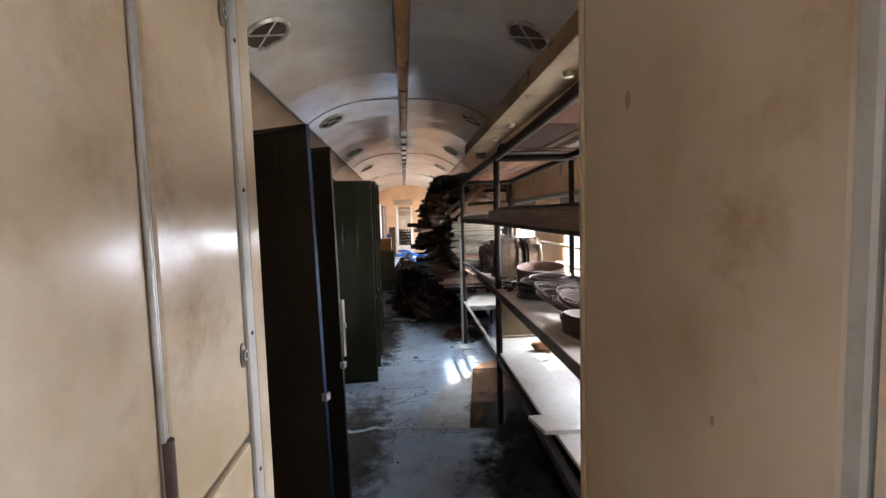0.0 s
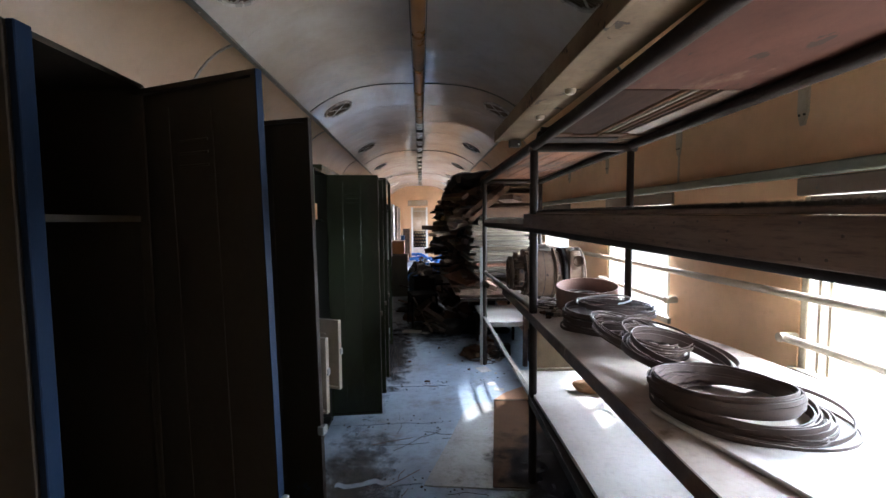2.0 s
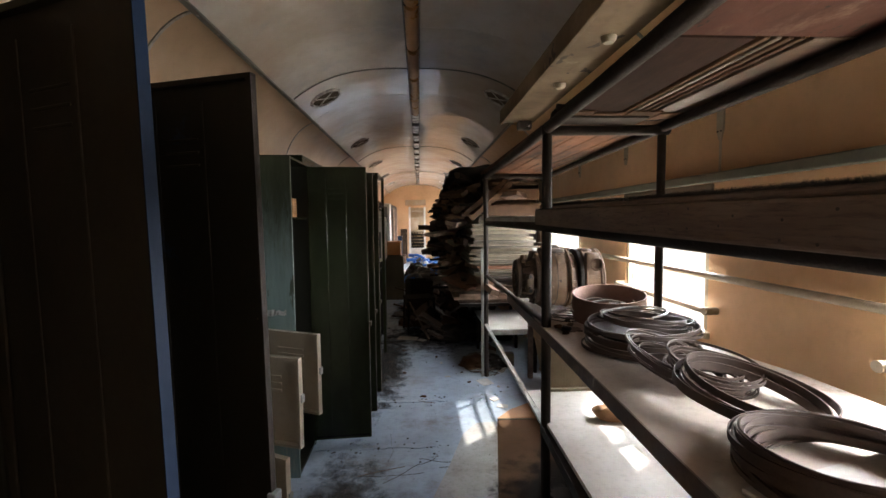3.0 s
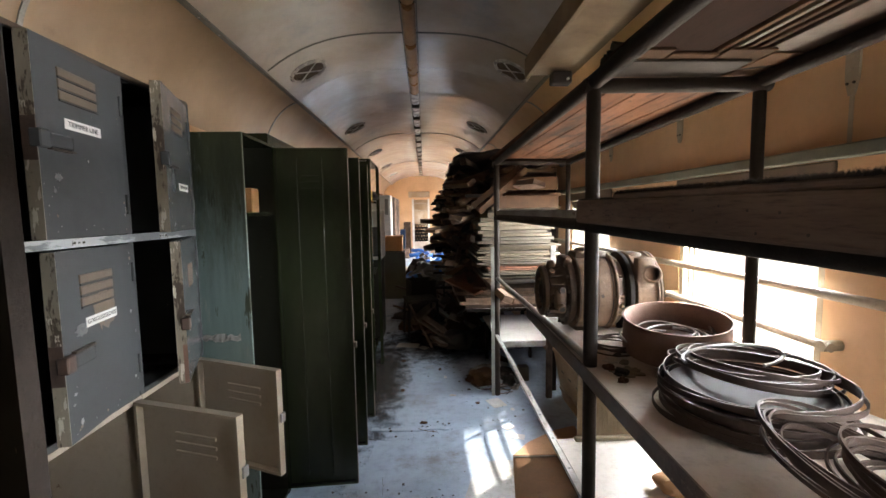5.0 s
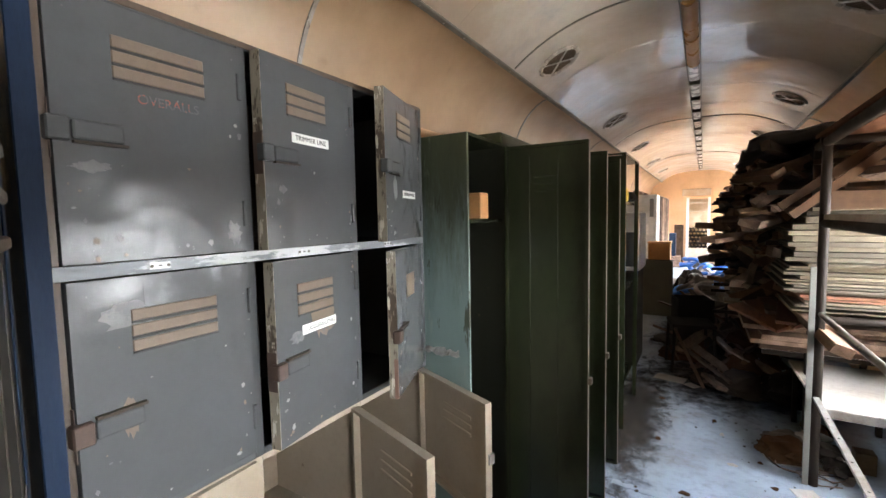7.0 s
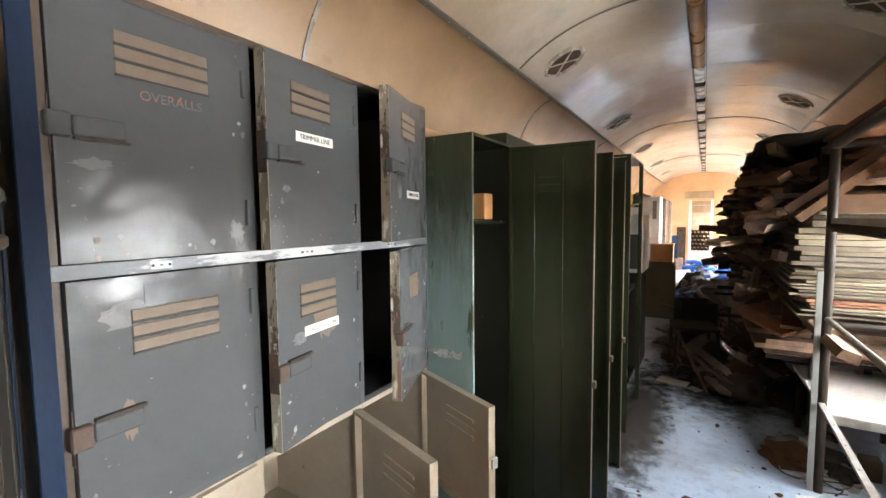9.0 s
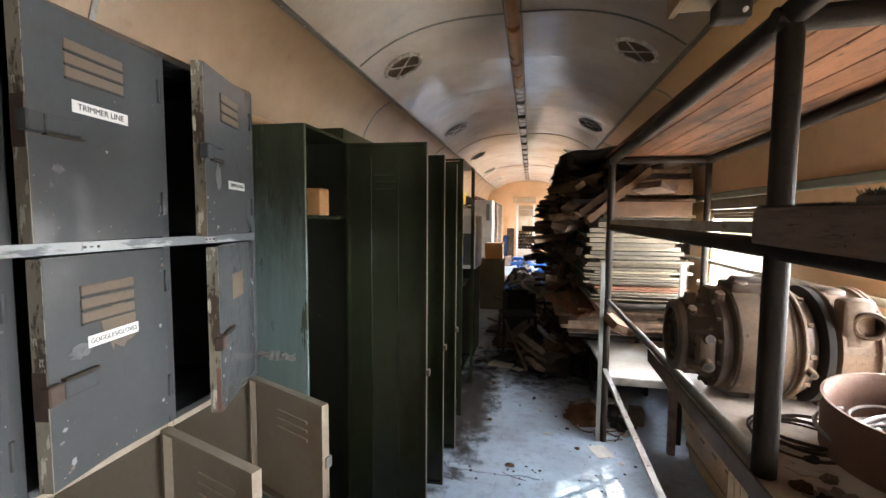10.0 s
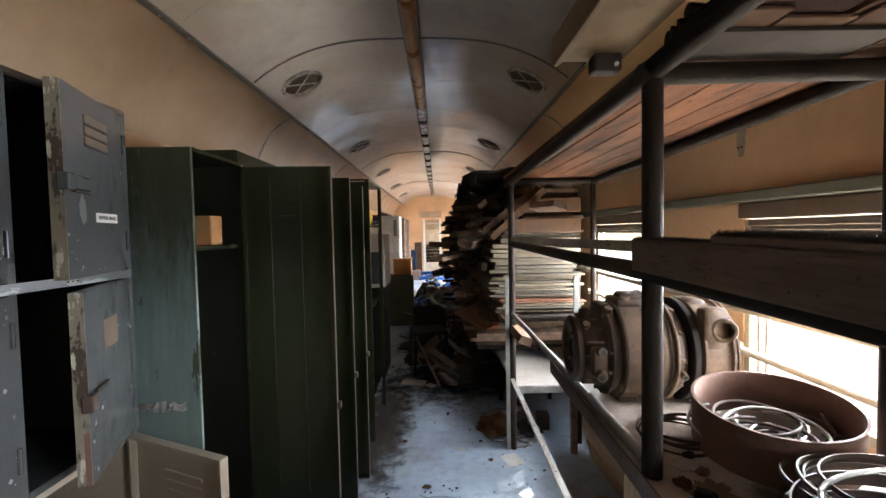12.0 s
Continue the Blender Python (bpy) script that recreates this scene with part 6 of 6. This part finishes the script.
def stool(x, y, rz, s=1.0):
    st = thing("stool", "black tubular stool frame standing in the scrap", "stool", "scrap stools", m=pose(x, y, 0, 0, 0, rz))
    for sx in (-0.16, 0.16):
        for sy in (-0.16, 0.16):
            bm = bmesh.new()
            tube(bm, (sx * 1.1, sy * 1.1, 0), (sx, sy, 0.42 * s), 0.014, 8)
            part("leg", bm, BLACK, st, smooth=True)
    for zz in (0.15, 0.40):
        for sx in (-0.165, 0.165):
            bm = bmesh.new()
            tube(bm, (sx, -0.165, zz * s), (sx, 0.165, zz * s), 0.010, 8)
            part("stretcher", bm, BLACK, st, smooth=True)
    part("seat", bx(-0.18, 0.18, -0.18, 0.18, 0.42 * s, 0.45 * s, 0.008), BLACK, st)


stool(0.02, 6.5, 12)
stool(0.12, 7.3, -25, 1.1)
bin_ = thing("scrap_bin", "black open-topped bin among the scrap", "bin", m=pose(0.02, 6.95, 0.0, 0, 0, 15))
for a in ((-0.16, 0.16, -0.16, -0.15), (-0.16, 0.16, 0.15, 0.16), (-0.16, -0.15, -0.149, 0.149), (0.15, 0.16, -0.149, 0.149)):
    part("side", bx(*a, 0.0, 0.6), BLACK, bin_)
part("bottom", bx(-0.149, 0.149, -0.149, 0.149, 0.0, 0.01), BLACK, bin_)

# hose heap further down
for k in range(12):
    heap_cloth("sack", (rng.uniform(-0.25, 0.75), rng.uniform(9.2, 11.8), 0.0), (rng.uniform(0.18, 0.32), rng.uniform(0.2, 0.4), rng.uniform(0.2, 0.42)), (CLOTH, BLACK, WHITE)[k % 3], "crumpled sack in the heap of hoses", "sack", 60 + k, "sacks")
for k in range(26):
    R = rng.uniform(0.14, 0.24)
    ln = rng.randint(9, 16)
    bm = bmesh.new()
    sweep(bm, [(R * math.cos(a * 0.35), R * math.sin(a * 0.35), 0.015 * math.sin(a)) for a in range(ln)], 0.032, 10)
    yy = rng.uniform(8.9, 11.0)
    bmesh.ops.transform(bm, matrix=pose(rng.uniform(-0.15, 0.65), yy, 0.42 + 0.07 * (yy - 8.9) + rng.uniform(-0.12, 0.05), rng.uniform(-35, 35), rng.uniform(-35, 35), rng.uniform(0, 360)), verts=bm.verts[:])
    solid("hose", bm, BLUE if k % 4 else CLOTH, "bent length of blue hose in the heap", "hose", group="blue hoses", smooth=True)

# ---- floor litter ----
def sheet_on_floor(name, corners, z, t, mtl, label, group):
    bm = bmesh.new()
    lo = [bm.verts.new((x, y, z)) for x, y in corners]
    hi = [bm.verts.new((x, y, z + t)) for x, y in corners]
    bm.faces.new(hi)
    bm.faces.new(list(reversed(lo)))
    for i in range(len(lo)):
        j = (i + 1) % len(lo)
        bm.faces.new((lo[i], lo[j], hi[j], hi[i]))
    return solid(name, bm, mtl, label, "board", group=group)


sheet_on_floor("floor_board", ((0.01, 2.83), (0.08, 2.815), (0.22, 2.80), (0.40, 2.77), (0.555, 2.75), (0.575, 3.86), (0.42, 3.85), (0.31, 3.70), (0.20, 3.36)), 0.001, 0.008, FLOORBOARD, "scuffed white board lying on the floor", "floor boards")
# brown sheet, darkened to paint the rack's shadow across the white board
sheet_on_floor("floor_board", ((0.38, 2.78), (1.05, 2.70), (1.05, 3.865), (0.575, 3.875)), 0.0095, 0.006, CARD, "brown sheet under the rack, its colour painting the shade there", "floor boards")
sheet_on_floor("plywood_flap", ((0.575, 3.882), (1.05, 3.872), (1.05, 4.20), (0.90, 4.15), (0.70, 4.02)), 0.0095, 0.012, PLY, "orange plywood piece lying under the rack", "floor boards")
sheet_on_floor("wood_strip", ((0.575, 3.862), (0.82, 3.855), (0.82, 3.867), (0.575, 3.874)), 0.0175, 0.005, PALEPLANK, "thin pale strip on the brown sheet", "floor boards")
for k, (x, y, w, h, r) in enumerate(((0.60, 4.62, 0.11, 0.14, 20), (0.68, 4.95, 0.12, 0.09, -15), (0.62, 4.25, 0.07, 0.06, 35), (0.66, 4.12, 0.06, 0.08, 70), (-0.12, 6.1, 0.24, 0.14, -12), (0.05, 6.0, 0.1, 0.08, -40))):
    solid("paper_scrap", bx(-w / 2, w / 2, -h / 2, h / 2, 0.001, 0.004, m=pose(x, y, 0.0005 * k, 0, 0, r)), PAPER, "grimy sheet of paper on the floor", "paper", group="paper scraps")
for k, (x, y) in enumerate(((0.28, 4.78), (0.42, 4.88), (0.46, 4.62), (0.20, 5.35), (0.24, 5.15), (-0.12, 4.9), (0.48, 5.0), (-0.15, 5.6), (0.7, 4.5), (0.05, 4.35))):
    heap_cloth("debris", (x, y, 0.0), (rng.uniform(0.012, 0.026), rng.uniform(0.010, 0.02), rng.uniform(0.006, 0.012)), PAPER if k % 4 == 0 else CARD, "small crumpled scrap on the floor", "debris", 90 + k, "floor debris")
bm = bmesh.new()
for k in range(420):
    x, y = rng.choice(((rng.uniform(-0.6, 0.2), rng.gauss(3.56, 0.06)), (rng.uniform(-0.35, 0.25), rng.gauss(4.25, 0.05)), (rng.uniform(-0.5, 0.3), rng.gauss(2.86, 0.08)), (rng.gauss(0.6, 0.12), rng.uniform(4.2, 5.4)), (rng.gauss(-0.45, 0.1), rng.uniform(1.6, 3.3)), (rng.uniform(-0.35, 0.75), rng.uniform(1.5, 6.5))))
    s = 0.0012 + 0.006 * rng.random() ** 3
    box(bm, -s, s, -s * rng.uniform(0.4, 1.5), s, 0, s * rng.uniform(0.3, 0.9), 0, pose(x, y, 0.0005, 0, 0, rng.uniform(0, 180)))
for k in range(200):
    x, y = rng.gauss(0.3, 0.28), rng.gauss(6.9, 0.9)
    if x > 1.1 or x < -0.5:
        continue
    sz = rng.uniform(0.002, 0.006)
    box(bm, -sz, sz, -sz * rng.uniform(0.4, 1.6), sz, 0, sz * rng.uniform(0.2, 0.6), 0, pose(x, y, 0.0005, 0, 0, rng.uniform(0, 180)))
solid("dirt_crumbs", bm, DIRT, "scattered crumbs of dirt on the floor", "dirt", kind="stuff")
for k in range(8):
    x, y, r = rng.uniform(-0.3, 0.5), rng.uniform(2.2, 4.6), rng.uniform(0, 180)
    bm = bmesh.new()
    L = rng.uniform(0.05, 0.14)
    sweep(bm, [(-L, 0, 0.004), (0, 0.01 * rng.uniform(-1, 1), 0.006), (L, 0.015 * rng.uniform(-1, 1), 0.004)], 0.002, 6)
    bmesh.ops.transform(bm, matrix=pose(x, y, 0, 0, 0, r), verts=bm.verts[:])
    solid("twig", bm, BEAM, "thin dark stick on the floor", "stick", group="sticks")
# cracks and scratches in the floor sheet
for k in range(9):
    x, y, a = rng.uniform(-0.45, 0.5), rng.choice((rng.uniform(2.0, 3.9), rng.gauss(3.3, 0.4), rng.uniform(3.5, 5.4))), rng.choice((rng.gauss(0.1, 0.3), rng.uniform(0, 3.1)))
    pts = [Vector((x, y, 0.0012))]
    for i in range(rng.randint(5, 13)):
        a += rng.gauss(0, 0.2)
        pts.append(pts[-1] + Vector((math.cos(a), math.sin(a), 0)) * rng.uniform(0.02, 0.05))
    bm = bmesh.new()
    sweep(bm, pts, 0, flat=(rng.uniform(0.0006, 0.0014), 0.0009))
    solid("floor_crack", bm, DIRT, "dirt-filled crack in the floor sheet", "crack", "structure")
# torn edge of the floor sheet across the aisle
for yy, x0, x1 in ((3.56, -0.63, 0.12), (2.85, -0.48, 0.0), (4.25, -0.30, 0.22)):
    bm = bmesh.new()
    n = 28
    top, bot = [], []
    for i in range(n + 1):
        x = x0 + (x1 - x0) * i / n
        yj = yy + 0.03 * noise.noise(Vector((x * 6, yy, 0))) + 0.015 * noise.noise(Vector((x * 25, yy, 3)))
        h = 0.004 + 0.008 * max(0, noise.noise(Vector((x * 9, yy, 7))))
        wd = 0.02 + 0.02 * abs(noise.noise(Vector((x * 12, yy, 5))))
        top.append((bm.verts.new((x, yj, h)), bm.verts.new((x, yj, 0.0005)), bm.verts.new((x, yj + wd + 0.03, 0.0005))))
    for p, q in zip(top, top[1:]):
        bm.faces.new((p[0], q[0], q[1], p[1]))
        bm.faces.new((p[0], p[2], q[2], q[0]))
    solid("floor_tear", bm, FLOOR, "curled torn edge of the floor sheet", "floor tear", "structure", smooth=True)
small = thing("small_carton", "small pale carton on the floor under the bench", "box")
part("body", bx(0.86, 0.95, 5.02, 5.10, 0.0, 0.12, 0.003), PALEPLANK, small)

# dirt trodden round the scrap; the last two patches paint shade beside the lockers
for k, (x, y, rx, ry) in enumerate(((0.20, 6.35, 0.85, 1.5), (0.05, 7.9, 0.7, 1.3), (0.30, 9.2, 0.7, 1.0), (-0.38, 5.2, 0.40, 1.9), (-0.40, 2.6, 0.36, 1.2))):
    ragged("floor_dirt", (x, y), rx, ry, 0.0004 + 0.0002 * k, 0.0003, DIRTSHADE, "trodden dirt and painted locker shade thinning out over the floor sheet", "dirt", 300 + k, kind="structure")
# two dark films paint the shade under the rack onto floor and sheet
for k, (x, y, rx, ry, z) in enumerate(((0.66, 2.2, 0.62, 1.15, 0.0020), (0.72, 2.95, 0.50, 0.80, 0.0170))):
    ragged("oil_film", (x, y), rx, ry, z, 0.0003, SHADEFILM, "dark film that paints the shade under the rack", "stain", 330 + k, kind="structure")
for k in range(9):
    x, y, R = rng.uniform(0.50, 0.78), rng.uniform(4.75, 5.15), rng.uniform(0.05, 0.13)
    bm = bmesh.new()
    st = rng.uniform(0, 6)
    sweep(bm, [(x + R * math.cos(st + 0.3 * i) * (1 + 0.03 * i), y + 0.7 * R * math.sin(st + 0.3 * i), 0.006 + 0.02 * abs(math.sin(i * 0.5 + k))) for i in range(rng.randint(9, 18))], 0.0035, 6)
    solid("loose_wire", bm, (PIPE, CASTBROWN, ALU)[k % 3], "tangled dark wire on the floor by the rack foot", "wire", group="loose wires", smooth=True)
